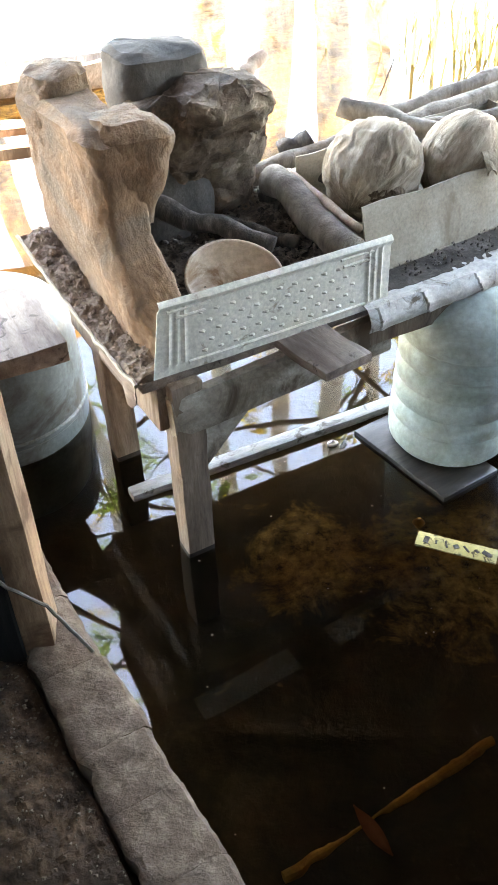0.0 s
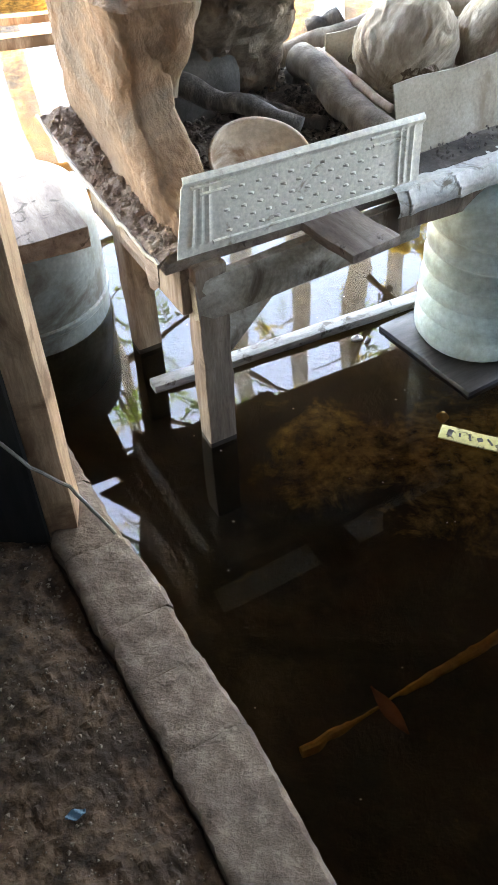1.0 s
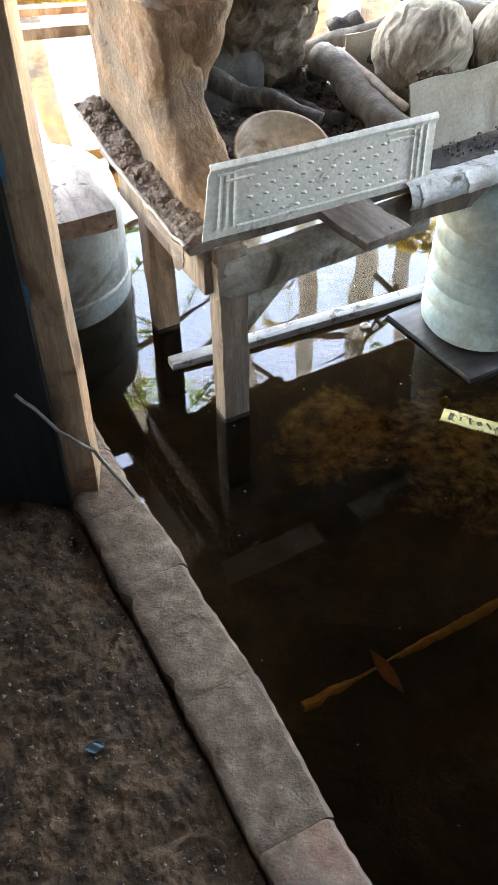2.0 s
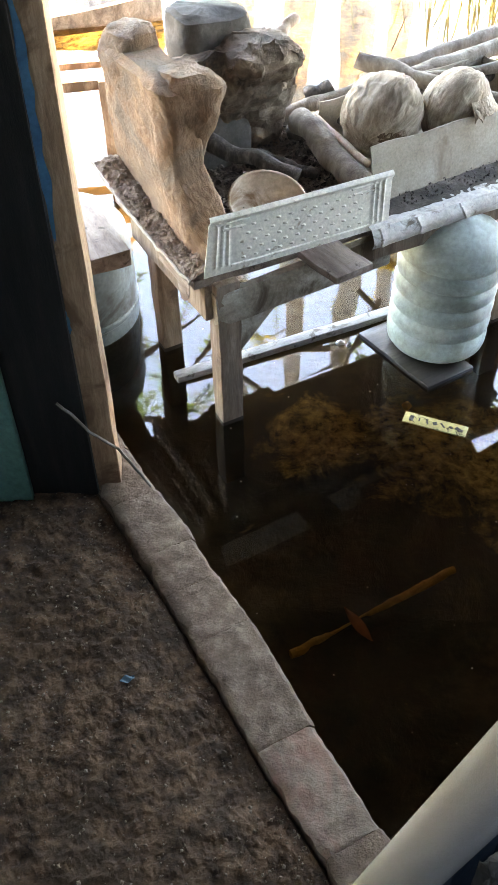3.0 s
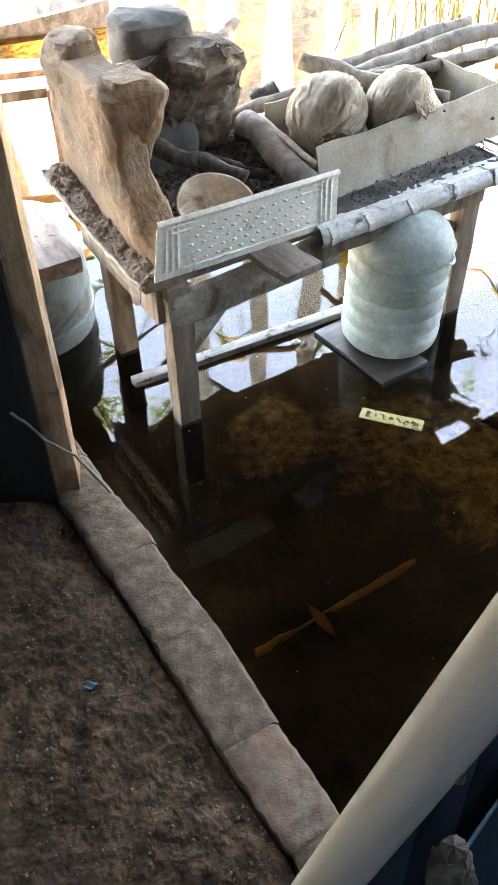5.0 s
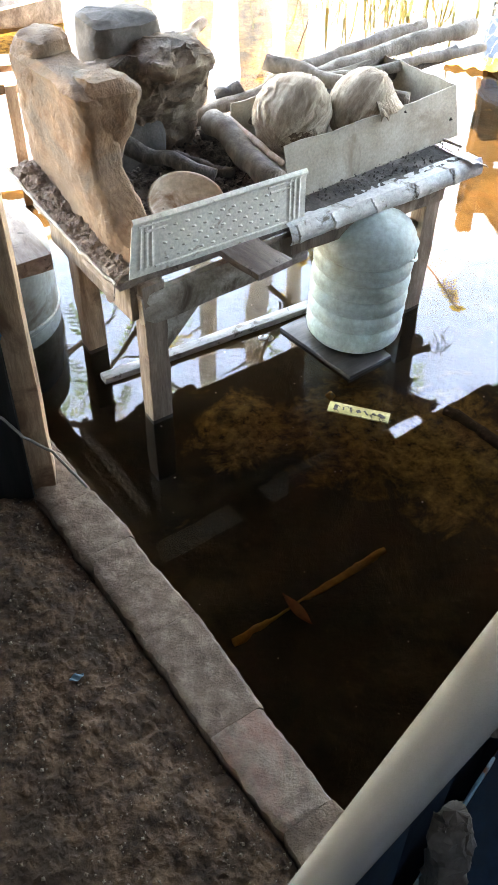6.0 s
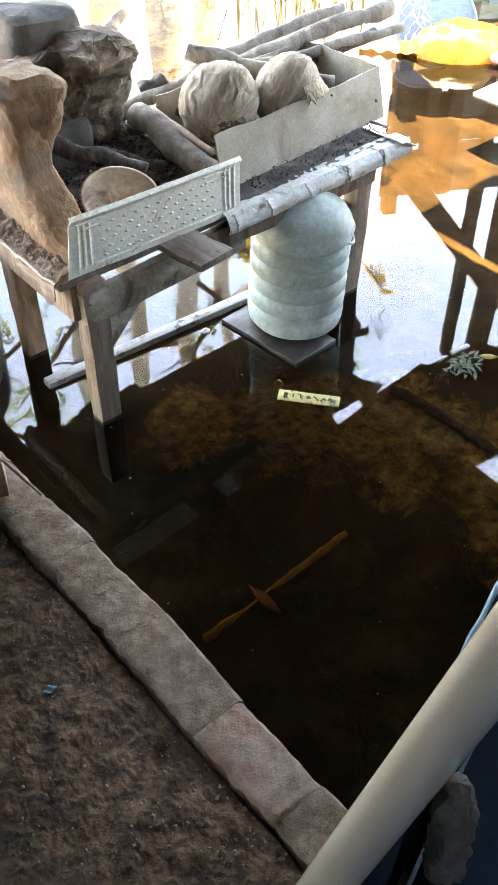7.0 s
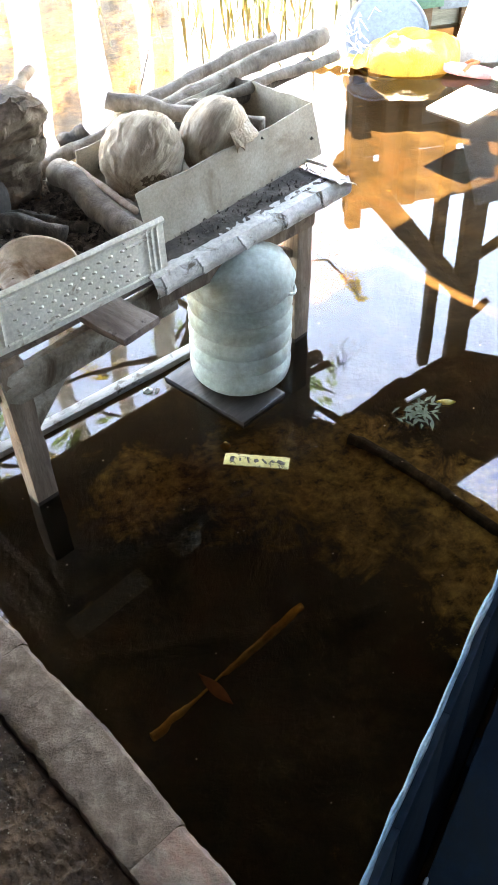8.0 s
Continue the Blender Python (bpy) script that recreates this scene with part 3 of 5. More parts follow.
tagged(part("eave_pole", tube(eave, [0.010 + 0.018 * min(1, i / 8) for i in range(30)], 12, 0.25, 5), CHAR), "dark crooked pole hung under the eave", "pole")

# ---- blue half wall and leaning pipe ----
blue = empty("blue_partition", Matrix.Identity(4), "low partition of blue painted boards, shade put into the colour, with a worn edge", "partition")
BD = Vector((0.66, 0.75, 0)).normalized()
BN = Vector((0.75, -0.66, 0)).normalized()
B0 = Vector((0.252, 0.490, 0))
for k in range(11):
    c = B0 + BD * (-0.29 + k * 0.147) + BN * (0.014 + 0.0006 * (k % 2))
    part("plank", board(0.1465, 0.012, 0.62, 0.0008, 0.0006, 8, k), SHADED_BLUE, blue, "", Matrix.Translation((c.x, c.y, 0.285)) @ pose(0, 0, 0, 0, 0, math.degrees(math.atan2(BD.y, BD.x))))
edge = tube([B0 + BD * (-0.36 + 1.6 * i / 60) + BN * (0.004 * noise.noise(Vector((i * 0.4, 0, 0))) + 0.008) + Vector((0, 0, 0.598 + 0.003 * noise.noise(Vector((i * 0.3, 5, 0))))) for i in range(61)], 0.0036, 8, 0.7, 3)
part("top_edge", edge, BLUE_EDGE, blue, "bare chipped top edge")
shelf = empty("side_shelf", Matrix.Identity(4), "low shelf of navy boards, shade put into the colour, with worn edges beside the partition", "shelf")
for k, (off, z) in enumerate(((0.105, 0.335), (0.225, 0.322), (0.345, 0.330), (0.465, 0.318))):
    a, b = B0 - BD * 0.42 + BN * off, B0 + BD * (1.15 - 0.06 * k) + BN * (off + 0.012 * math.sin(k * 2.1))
    plank = world_board((a.x, a.y, z), (b.x, b.y, z), 0.112, 0.018, SHADED_BLUE, "board", shelf, "", seed=9 + k)
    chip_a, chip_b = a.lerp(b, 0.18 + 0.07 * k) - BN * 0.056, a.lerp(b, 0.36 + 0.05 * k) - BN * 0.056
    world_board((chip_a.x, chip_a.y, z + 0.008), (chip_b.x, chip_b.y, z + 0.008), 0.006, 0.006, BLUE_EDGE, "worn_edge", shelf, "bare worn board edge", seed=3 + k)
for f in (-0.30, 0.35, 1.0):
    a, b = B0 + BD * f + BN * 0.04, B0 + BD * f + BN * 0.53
    world_board((a.x, a.y, 0.06), (b.x, b.y, 0.06), 0.05, 0.50, SHADED_BLUE, "bearer", shelf)

tagged(part("mortar_stub", lump([(0.342, 0.268, 0.392, 0.024, 0.020), (0.46, 0.262, 0.396, 0.024, 0.020), (0.53, 0.256, 0.400, 0.023, 0.019), (0.552, 0.254, 0.402, 0.014, 0.012)], 40, 3.0, 0.007, 60, 4, 8), STONE_DARK), "broken dark grey lump of mortar standing on the shelf", "stub")

P0, P1 = Vector((0.1593, 0.2920, 0.95)), Vector((0.1910, 0.2895, 1.075))
PW = (P1 - P0).normalized()
foot_z = (0.05 - P0.z) / PW.z
pipe = empty("white_pipe", Matrix.Identity(4), "white plastic pipe with a dark chip, leaning beside the partition", "pipe")
part("tube", tube([P0 + PW * s for s in [foot_z + (0.185 - foot_z) * i / 24 for i in range(25)]], 0.0223, 40), PVC, pipe)

part("chip", lump([(-0.005, 0, 0, 0.003, 0.006), (0, 0, 0, 0.004, 0.0075), (0.005, 0, 0, 0.0025, 0.004)], 16, 2.4, 0.0015, 60, 2, 2), CHAR, pipe, "dark chip in the plastic",
     Matrix.Translation(P0 + PW * 0.03 + Vector((0.66, -0.74, -0.17)).normalized() * 0.0195))

# ---- table ----
TABLE = pose(-0.069, 1.685, 0, 0, 0, 30.54)
TOP = 0.425
table = empty("work_table", TABLE, "rough wooden table standing in flood water, covered with stained tin", "table")


def leg(a, b, top, lean_a, lean_b, w, d, seed, name="leg"):
    z0 = BED - 0.02
    m = Matrix.Translation((a, b, z0)) @ Matrix.Shear("XY", 4, (lean_a / (top - z0), lean_b / (top - z0)))
    bm = board(w, d, top - z0, 0.005, 0.004, 14, seed)
    bmesh.ops.translate(bm, verts=bm.verts, vec=(0, 0, (top - z0) / 2))
    bm.transform(m)
    wet = bm.copy()
    bmesh.ops.bisect_plane(bm, geom=bm.verts[:] + bm.edges[:] + bm.faces[:], plane_co=(0, 0, 0.012), plane_no=(0, 0, -1), clear_outer=True)
    bmesh.ops.bisect_plane(wet, geom=wet.verts[:] + wet.edges[:] + wet.faces[:], plane_co=(0, 0, 0.012), plane_no=(0, 0, 1), clear_outer=True)
    ob = part(name, bm, LEG_WOOD, table)
    # Under-water part, darkened by colour so that the leg fades out.
    part("sunk_foot", wet, MURK_WOOD, ob, "foot under water, coloured dark in place of murky water")


leg(-0.028, 0.02, TOP - 0.02, 0.0, 0.0, 0.058, 0.05, 1)
leg(-0.03, 0.355, TOP - 0.02, 0.0, 0.02, 0.055, 0.05, 2)
leg(0.80, 0.03, TOP - 0.02, 0.03, 0.0, 0.055, 0.05, 3)
leg(0.83, 0.42, TOP - 0.02, 0.0, 0.0, 0.05, 0.05, 4)
for k in range(4):
    part("top_board", board(1.01, 0.108, 0.02, 0.003, 0.002, 10, k), PLANK_WOOD, table, "", pose(0.405, 0.071 + k * 0.112, TOP - 0.016))
part("front_apron", board(0.46, 0.022, 0.085, 0.003, 0.002, 16, 6), APRON_PAINT, table, "limewashed front apron with stains", pose(0.17, 0.006, TOP - 0.076, 0, -3))
part("side_apron", board(0.02, 0.42, 0.09, 0.004, 0.003, 8, 7), LEG_WOOD, table, "", pose(-0.066, 0.23, TOP - 0.075))
part("gusset", prism([(0.0, 0.0), (0.10, 0.0), (0.0, -0.10)], -0.009, 0.009), APRON_PAINT, table, "", pose(0.0, 0.012, TOP - 0.118, 90), False)
part("rear_batten", board(0.50, 0.02, 0.055, 0.003, 0.003, 8, 9), LEG_WOOD, table, "", pose(0.60, 0.004, TOP - 0.054))
world_brace = tube([(0.62, 0.06, TOP - 0.06), (0.80, 0.03, 0.27)], 0.014, 4)
part("brace", world_brace, LEG_WOOD, table)


def tin_edge(s, t):
    """Sheet tin bent down over the front edge and crumpled."""
    a = 0.335 + s * 0.625
    if t < 0.35:
        f = t / 0.35
        b, z = 0.035 - f * 0.045, TOP + 0.006
    else:
        f = (t - 0.35) / 0.65
        b, z = -0.010 - 0.014 * math.sin(f * 2.4), TOP + 0.006 - f * 0.044
    n = noise.noise_vector(Vector((a * 7, t * 2, 2)))
    m = noise.noise_vector(Vector((a * 45, t * 9, 5)))
    lap = (a * 8.3 + 0.35 * noise.noise(Vector((a * 3, t * 1.2, 9)))) % 1.0
    fold = 0.0035 * max(0, 1 - lap / 0.18)
    return Vector((a, b + 0.0025 * n.y + 0.0012 * m.y - (fold if t > 0.35 else 0), z + 0.002 * n.z + 0.001 * m.z + 0.018 * s * s * (0.3 if t > 0.35 else 0)))


part("tin_cover", thicken(sheet(190, 22, tin_edge), 0.0012), TIN, table, "crumpled stained tin bent over the front edge")
part("soot_cover", thicken(sheet(90, 40, lambda s, t: Vector((0.34 + s * 0.575, 0.018 + t * 0.44 + 0.010 * noise.noise(Vector((s * 20, 1, 0))) * (1 - t), TOP + 0.0075 + 0.003 * noise.noise(Vector((s * 40, t * 30, 0)))))), 0.003), SOOT, table, "dark layer of soot and dust on the tin")
part("tin_corner", thicken(sheet(14, 16, lambda s, t: Vector((0.912 + 0.062 * s - 0.04 * s * t, -0.03 + 0.11 * t + 0.004 * noise.noise(Vector((s * 4, t * 4, 0))), TOP + 0.013 - 0.026 * s * s * (1 - 0.6 * t) + 0.004 * noise.noise(Vector((s * 5, t * 5, 4)))))), 0.0012), TIN, table, "tin corner bent downwards")
part("tin_end_lip", tube([(0.90 + 0.062 * math.sin(f * 1.2), 0.30 - 0.24 * f, TOP + 0.012) for f in [i / 12 for i in range(13)]], 0.004, 6), TIN, table)


def left_tray(s, t):
    """Tin under the stove, heaped with crumbled clay towards its raised rim."""
    a, b = -0.112 + s * 0.175 - 0.012 * t, 0.012 + t * 0.50
    n = noise.noise(Vector((a * 26, b * 26, 0)))
    z = TOP + 0.006 + 0.028 * max(0, math.sin(min(1, s * 1.4) * 2.6)) * (0.6 + 0.6 * n) + 0.006 * noise.noise(Vector((a * 90, b * 90, 1)))
    return Vector((a, b, z + 0.055 * t * t))


part("crumbled_clay", thicken(sheet(40, 120, left_tray), 0.004), EARTH, table, "crumbled clay and ash heaped on the edge")
rim = [Vector((-0.115 - 0.012 * i / 30 + 0.004 * noise.noise(Vector((i * 0.5, 0, 0))), 0.005 + i * 0.52 / 30, TOP + 0.004 + 0.055 * (i / 30) ** 2 + 0.006 * noise.noise(Vector((i * 0.6, 3, 0))))) for i in range(31)]
part("tin_rim", tube(rim, 0.0035, 6, 0.6, 2), BOX, table, "ragged tin rim")
flap = sheet(12, 4, lambda s, t: Vector((-0.112 + 0.006 * noise.noise(Vector((s * 6, t, 0))), 0.02 + s * 0.16, TOP - 0.01 - t * (0.02 + 0.05 * max(0, math.sin(s * 7)) * (1 - s)))))
part("hanging_strip", thicken(flap, 0.002), PLANK_WOOD, table)

grains("clay_crumbs", 900, lambda r: left_tray(r.uniform(0.03, 0.75), r.random() * 0.95) + Vector((0, 0, 0.002)), (0.0015, 0.0022, 0.003, 0.0045, 0.006), EARTH, "crumbs of clay heaped along the table edge", TABLE)
grains("hearth_crumbs", 900, lambda r: Vector((r.uniform(0.06, 0.40), r.uniform(0.04, 0.46), 0)) + Vector((0, 0, TOP + 0.016 + 0.03 * r.random())), (0.002, 0.003, 0.005, 0.008, 0.011), ASH, "lumps of ash and burnt clay in the hearth", TABLE)

# ---- board that sticks out below the tray ----
tagged(part("plank", board(0.100, 0.28, 0.017, 0.003, 0.004, 8, 12), PLANK_WOOD, None, "", TABLE @ pose(0.206, 0.016, TOP - 0.014, -2, 0, 4)), "short grey weathered plank sticking out of the table edge", "plank")

# ---- enamel tray standing on edge ----
tray = empty("metal_tray", TABLE @ pose(-0.072, -0.010, TOP + 0.012, -8, 2.0, 1.5), "cream metal tray with raised studs standing on its long edge", "tray")
TW, TH = 0.466, 0.128


def tray_face(s, t):
    x, z = s * TW, t * TH
    y = 0.0
    for inset in (0.022, 0.036, 0.050):
        for cx in (inset, TW - inset):
            d = abs(x - cx)
            if t > 0.12 and t < 0.9:
                y -= 0.0035 * math.exp(-(d / 0.0035) ** 2)
    if t > 0.86:
        y -= 0.007 * math.sin((t - 0.86) / 0.14 * math.pi)
    y += 0.012 * (s - 0.5) ** 2 + 0.002 * noise.noise(Vector((x * 12, z * 12, 0)))
    return Vector((x + 0.012 * t * (s - 0.4) + 0.030 * (t - 0.5) * max(0, 1 - 4 * s), y, z))


part("panel", thicken(sheet(150, 30, tray_face), 0.0016), TRAY, tray)
for x0, x1, z in ((0.022, 0.10, 0.108), (0.036, 0.09, 0.095), (0.36, 0.436, 0.108), (0.365, 0.422, 0.095), (0.05, 0.41, 0.014)):
    part("ridge", tube([(x0 + (x1 - x0) * i / 10, -0.001 + 0.012 * ((x0 + (x1 - x0) * i / 10) / TW - 0.5) ** 2, z) for i in range(11)], 0.0032, 6), TRAY, tray)
stud = mesh_of("stud", lump([(-0.004, 0, 0, 0.007, 0.0035), (0, 0, 0, 0.006, 0.003), (0.003, 0, 0, 0.002, 0.0012)], 10, 2, 0, 1, 0, 1), TRAY)
for row in range(5):
    for col in range(11):
        x, z = 0.082 + col * 0.030 + (0.015 if row % 2 else 0), 0.026 + row * 0.0168
        if x > 0.385:
            continue
        ob = new("stud", stud)
        ob.parent = tray
        ob.matrix_basis = pose(x + 0.012 * (z / TH) * (x / TW - 0.4), -0.001 + 0.012 * (x / TW - 0.5) ** 2, z, 90)

# ---- clay stove ----
stove = empty("clay_stove", TABLE @ pose(0, 0, TOP), "three-lobed hand-moulded clay stove, baked brown and sooty", "stove")
part("left_wall", lump([(-0.005, -0.014, 0.280, 0.056, 0.258), (0.05, -0.016, 0.295, 0.053, 0.245), (0.10, -0.020, 0.320, 0.050, 0.220), (0.17, -0.026, 0.350, 0.046, 0.190),
                         (0.24, -0.030, 0.350, 0.046, 0.185), (0.30, -0.028, 0.345, 0.052, 0.180), (0.336, -0.028, 0.345, 0.054, 0.172), (0.352, -0.030, 0.345, 0.040, 0.14)], 110, 5.0, 0.010, 9, 1, 10), CLAY, stove)
part("left_horn", lump([(0.16, 0.000, 0.265, 0.044, 0.06), (0.27, 0.004, 0.222, 0.052, 0.062), (0.335, 0.006, 0.215, 0.056, 0.062), (0.358, 0.000, 0.225, 0.046, 0.048)], 60, 3.6, 0.011, 12, 5, 8), CLAY, stove)
part("back_horn", lump([(0.20, -0.026, 0.44, 0.056, 0.075), (0.34, -0.026, 0.44, 0.056, 0.070), (0.376, -0.025, 0.435, 0.048, 0.058), (0.388, -0.025, 0.435, 0.03, 0.038)], 60, 3.6, 0.012, 12, 6, 8), CLAY, stove)
part("right_wall", lump([(-0.005, 0.250, 0.475, 0.118, 0.050), (0.10, 0.252, 0.458, 0.112, 0.052), (0.19, 0.252, 0.425, 0.108, 0.066), (0.26, 0.248, 0.385, 0.100, 0.080), (0.314, 0.246, 0.360, 0.090, 0.078), (0.336, 0.258, 0.360, 0.060, 0.052)], 110, 3.6, 0.018, 12, 2, 10), CLAY_DARK, stove)
part("bridge", lump([(0.02, 0.10, 0.47, 0.13, 0.04), (0.14, 0.11, 0.46, 0.13, 0.045), (0.22, 0.12, 0.44, 0.13, 0.055), (0.285, 0.135, 0.41, 0.125, 0.055), (0.308, 0.145, 0.39, 0.09, 0.035)], 80, 3.2, 0.016, 12, 3, 9), CLAY_DARK, stove)
part("back_stone", lump([(0.0, 0.16, 0.43, 0.085, 0.045), (0.25, 0.178, 0.46, 0.090, 0.07), (0.32, 0.184, 0.48, 0.096, 0.08), (0.366, 0.182, 0.48, 0.090, 0.074), (0.377, 0.180, 0.48, 0.074, 0.055)], 70, 3.6, 0.008, 10, 4, 8), STONE_DARK, stove)


def hearth(s, t):
    a, b = 0.03 + s * 0.38, 0.02 + t * 0.50
    d = noise.noise(Vector((a * 14, b * 14, 7)))
    return Vector((a, b, TOP + 0.008 + 0.035 * t + 0.014 * d + 0.007 * noise.noise(Vector((a * 50, b * 50, 2)))))


tagged(part("ash_bed", thicken(sheet(70, 80, hearth), 0.004), ASH, None, "", TABLE), "grey ash and charcoal crumbs in the hearth", "ash", kind="stuff")
rng = random.Random(4)
bits = bmesh.new()
for k in range(420):
    a, b = rng.uniform(0.05, 0.95), rng.uniform(0.06, 0.5)
    if a > 0.42:
        b = rng.uniform(0.035, 0.12)
    if 0.05 < a < 0.24 and 0.04 < b < 0.20:
        continue
    r = rng.uniform(0.002, 0.009) if a < 0.42 else rng.uniform(0.001, 0.0035)
    z = TOP + 0.012 + 0.035 * (b / 0.5 if a < 0.42 else 0)
    bmesh.ops.create_icosphere(bits, subdivisions=1, radius=r, matrix=pose(a, b, z, rng.uniform(0, 360), rng.uniform(0, 360)) @ Matrix.Diagonal((1.5, 0.9, 0.7, 1)))
tagged(part("charcoal_crumbs", bits, CHAR, None, "", TABLE, False), "charcoal crumbs and dust scattered over the table", "charcoal", kind="stuff")


def log(name, p0, p1, r, mat, label, wobble=0.012, seed=1, category="firewood", group="firewood in the hearth", sides=14, taper=0.85, rough=0.35):
    pts = path_between(p0, p1, 14, wobble, seed)
    ob = part(name, tube(pts, [r * (1 + (taper - 1) * i / 13) for i in range(14)], sides, rough, seed), mat, None, "", TABLE)
    return tagged(ob, label, category, group)


log("firewood", (0.085, 0.425, TOP + 0.125), (0.27, 0.21, TOP + 0.052), 0.023, CHAR, "charred split log lying in the hearth ash", 0.012, 1)
log("firewood", (0.20, 0.43, TOP + 0.06), (0.33, 0.22, TOP + 0.045), 0.014, CHAR, "charred thin log lying in the hearth ash", 0.012, 6)
log("firewood", (0.405, 0.42, TOP + 0.085), (0.372, 0.10, TOP + 0.062), 0.036, BARK, "thick grey ash-covered log with a broken end", 0.012, 2)
log("firewood", (0.425, 0.40, TOP + 0.10), (0.415, 0.13, TOP + 0.085), 0.010, SPLIT, "pale split stick leaning beside the stove", 0.003, 3, sides=6, rough=0.1)
log("firewood", (0.30, 0.39, TOP + 0.31), (0.385, 0.42, TOP + 0.335), 0.016, SPLIT, "stub of split wood jutting out behind the stove", 0.004, 8, sides=7)

# coconut half shell
bowl = sheet(36, 12, lambda s, t: Vector(((0.0005 + 0.0735 * math.sin(t * math.pi / 2)) * math.cos(s * 2 * math.pi) * (1.12 if math.cos(s * 2 * math.pi) > 0 else 0.96),
                                          (0.0005 + 0.0575 * math.sin(t * math.pi / 2)) * math.sin(s * 2 * math.pi), -0.042 * math.cos(t * math.pi / 2) + 0.002 * noise.noise(Vector((math.cos(s * 6.283), math.sin(s * 6.283), t * 3))))))
bmesh.ops.remove_doubles(bowl, verts=bowl.verts, dist=0.0004)
tagged(part("coconut_bowl", thicken(bowl, -0.004), SHELL, None, "", TABLE @ pose(0.135, 0.125, TOP + 0.072, 44, 8, -18) @ Matrix.Scale(1.14, 4)), "halved pale coconut shell bowl resting in the ash", "bowl")

# ---- sheet metal trough with coconuts and firewood ----
trough = empty("metal_trough", TABLE @ pose(0.405, 0.115, TOP + 0.008, 0, 0, 4), "long dusty sheet-metal trough holding coconuts and firewood", "trough")
LEN, DEP, HGT = 0.60, 0.27, 0.128


def side(p0, p1, h, seed, bend=0.0, flare=0.0):
    p0, p1 = Vector(p0), Vector(p1)
    out = Vector((p1.y - p0.y, p0.x - p1.x, 0)).normalized()
    return thicken(sheet(40, 8, lambda s, t: p0.lerp(p1, s) + out * (flare * (1 - t)) + Vector((0, 0, t * (h + 0.006 * noise.noise(Vector((s * 6, seed, 0)))))) + out * (bend * t * t * math.sin(s * 3.1) + 0.003 * noise.noise(Vector((s * 5, t * 3, seed))))), 0.003)


part("front_side", side((0, 0, 0), (LEN, 0, 0), HGT, 1, 0.010, 0.034), BOX, trough)
part("end_side", side((LEN, 0, 0), (LEN, DEP, 0), HGT, 2), BOX, trough)
part("back_side", side((LEN, DEP, 0), (0.05, DEP, 0), HGT, 3), BOX, trough)
part("bottom", board(LEN, DEP + 0.034, 0.003, 0, 0), BOX, trough, "", pose(LEN / 2, DEP / 2 - 0.017, 0.001))
for x in (0.40, 0.57):
    part("rivet", lump([(0, 0, 0, 0.005, 0.005), (0.002, 0, 0, 0.003, 0.003)], 10, 2, 0, 1, 0, 1), CHAR, trough, "", pose(x, -0.009 if x < 0.5 else -0.024, 0.11 if x < 0.5 else 0.05, 90))


def coconut(a, b, z, r, length, turn, tip, seed, wrinkle, label):
    def skin(s, t):
        th, ph = s * 2 * math.pi, t * math.pi
        d = Vector((math.sin(ph) * math.cos(th), math.sin(ph) * math.sin(th), math.cos(ph)))
        swell = 1 - 0.10 * max(0, d.z) ** 2
        warp = 0.35 * noise.noise(Vector((d.x * 2.5, d.y * 2.5, d.z * 3 + seed)))
        crease = wrinkle * (0.05 * noise.noise(Vector((math.cos(th + warp) * 5, math.sin(th + warp) * 5, d.z * 1.4 + seed))) - 0.055 * abs(noise.noise(Vector((math.cos(th + warp) * 9, math.sin(th + warp) * 9, d.z * 2.2 + seed)))) + 0.018 * noise.noise(Vector((math.cos(th + warp) * 24, math.sin(th + warp) * 24, d.z * 5 + seed))))
        three = 0.03 * math.cos(3 * th + seed)
        return Vector((d.x * r, d.y * r, d.z * length / 2)) * (swell + crease + three * math.sin(ph))
    bm = sheet(150, 64, skin)
    bmesh.ops.remove_doubles(bm, verts=bm.verts, dist=0.0006)
    return tagged(part("coconut", bm, HUSK, None, "", TABLE @ pose(a, b, z, 0, tip, turn)), label, "coconut", "coconuts in the trough")


big_nut = coconut(0.545, 0.262, TOP + 0.128, 0.098, 0.225, 25, 65, 1, 1.2, "large dry coconut with wrinkled grey-brown husk")
small_nut = coconut(0.728, 0.215, TOP + 0.130, 0.084, 0.20, 10, 50, 2, 0.85, "smaller dry coconut with a smooth pale husk")

# bare fibrous end of the large nut, torn husk on the smaller one
way = Vector((-0.42, -0.80, -0.38)).normalized()
end_at = TABLE @ Matrix.Translation(Vector((0.545, 0.262, TOP + 0.128)) + way * 0.096) @ way.to_track_quat("Z", "Y").to_matrix().to_4x4()
part("fibre_end", lump([(-0.012, 0, 0, 0.050, 0.046), (0.002, 0, 0, 0.046, 0.042), (0.009, 0, 0, 0.030, 0.028), (0.011, 0, 0, 0.012, 0.012)], 48, 2.1, 0.004, 40, 5, 5), FIBRE, big_nut, "dark bare fibrous end", big_nut.matrix_basis.inverted() @ end_at)


def husk_flap(s, t):
    """A torn strip of husk lying over the nut and curling away at its tip."""
    f, ph = -0.65 + 0.95 * s, 0.55 + 0.55 * t
    r = 0.087 + 0.014 * t * t + 0.003 * noise.noise(Vector((s * 9, t * 5, 1)))
    edge = 1 - 0.13 * t * abs(math.sin(s * 8 + 2 * math.sin(s * 5)))
    return Vector((r * math.sin(f) * 1.05, -r * math.cos(f) * math.sin(ph * edge + 0.35), r * math.cos(ph * edge + 0.55) * 0.9))


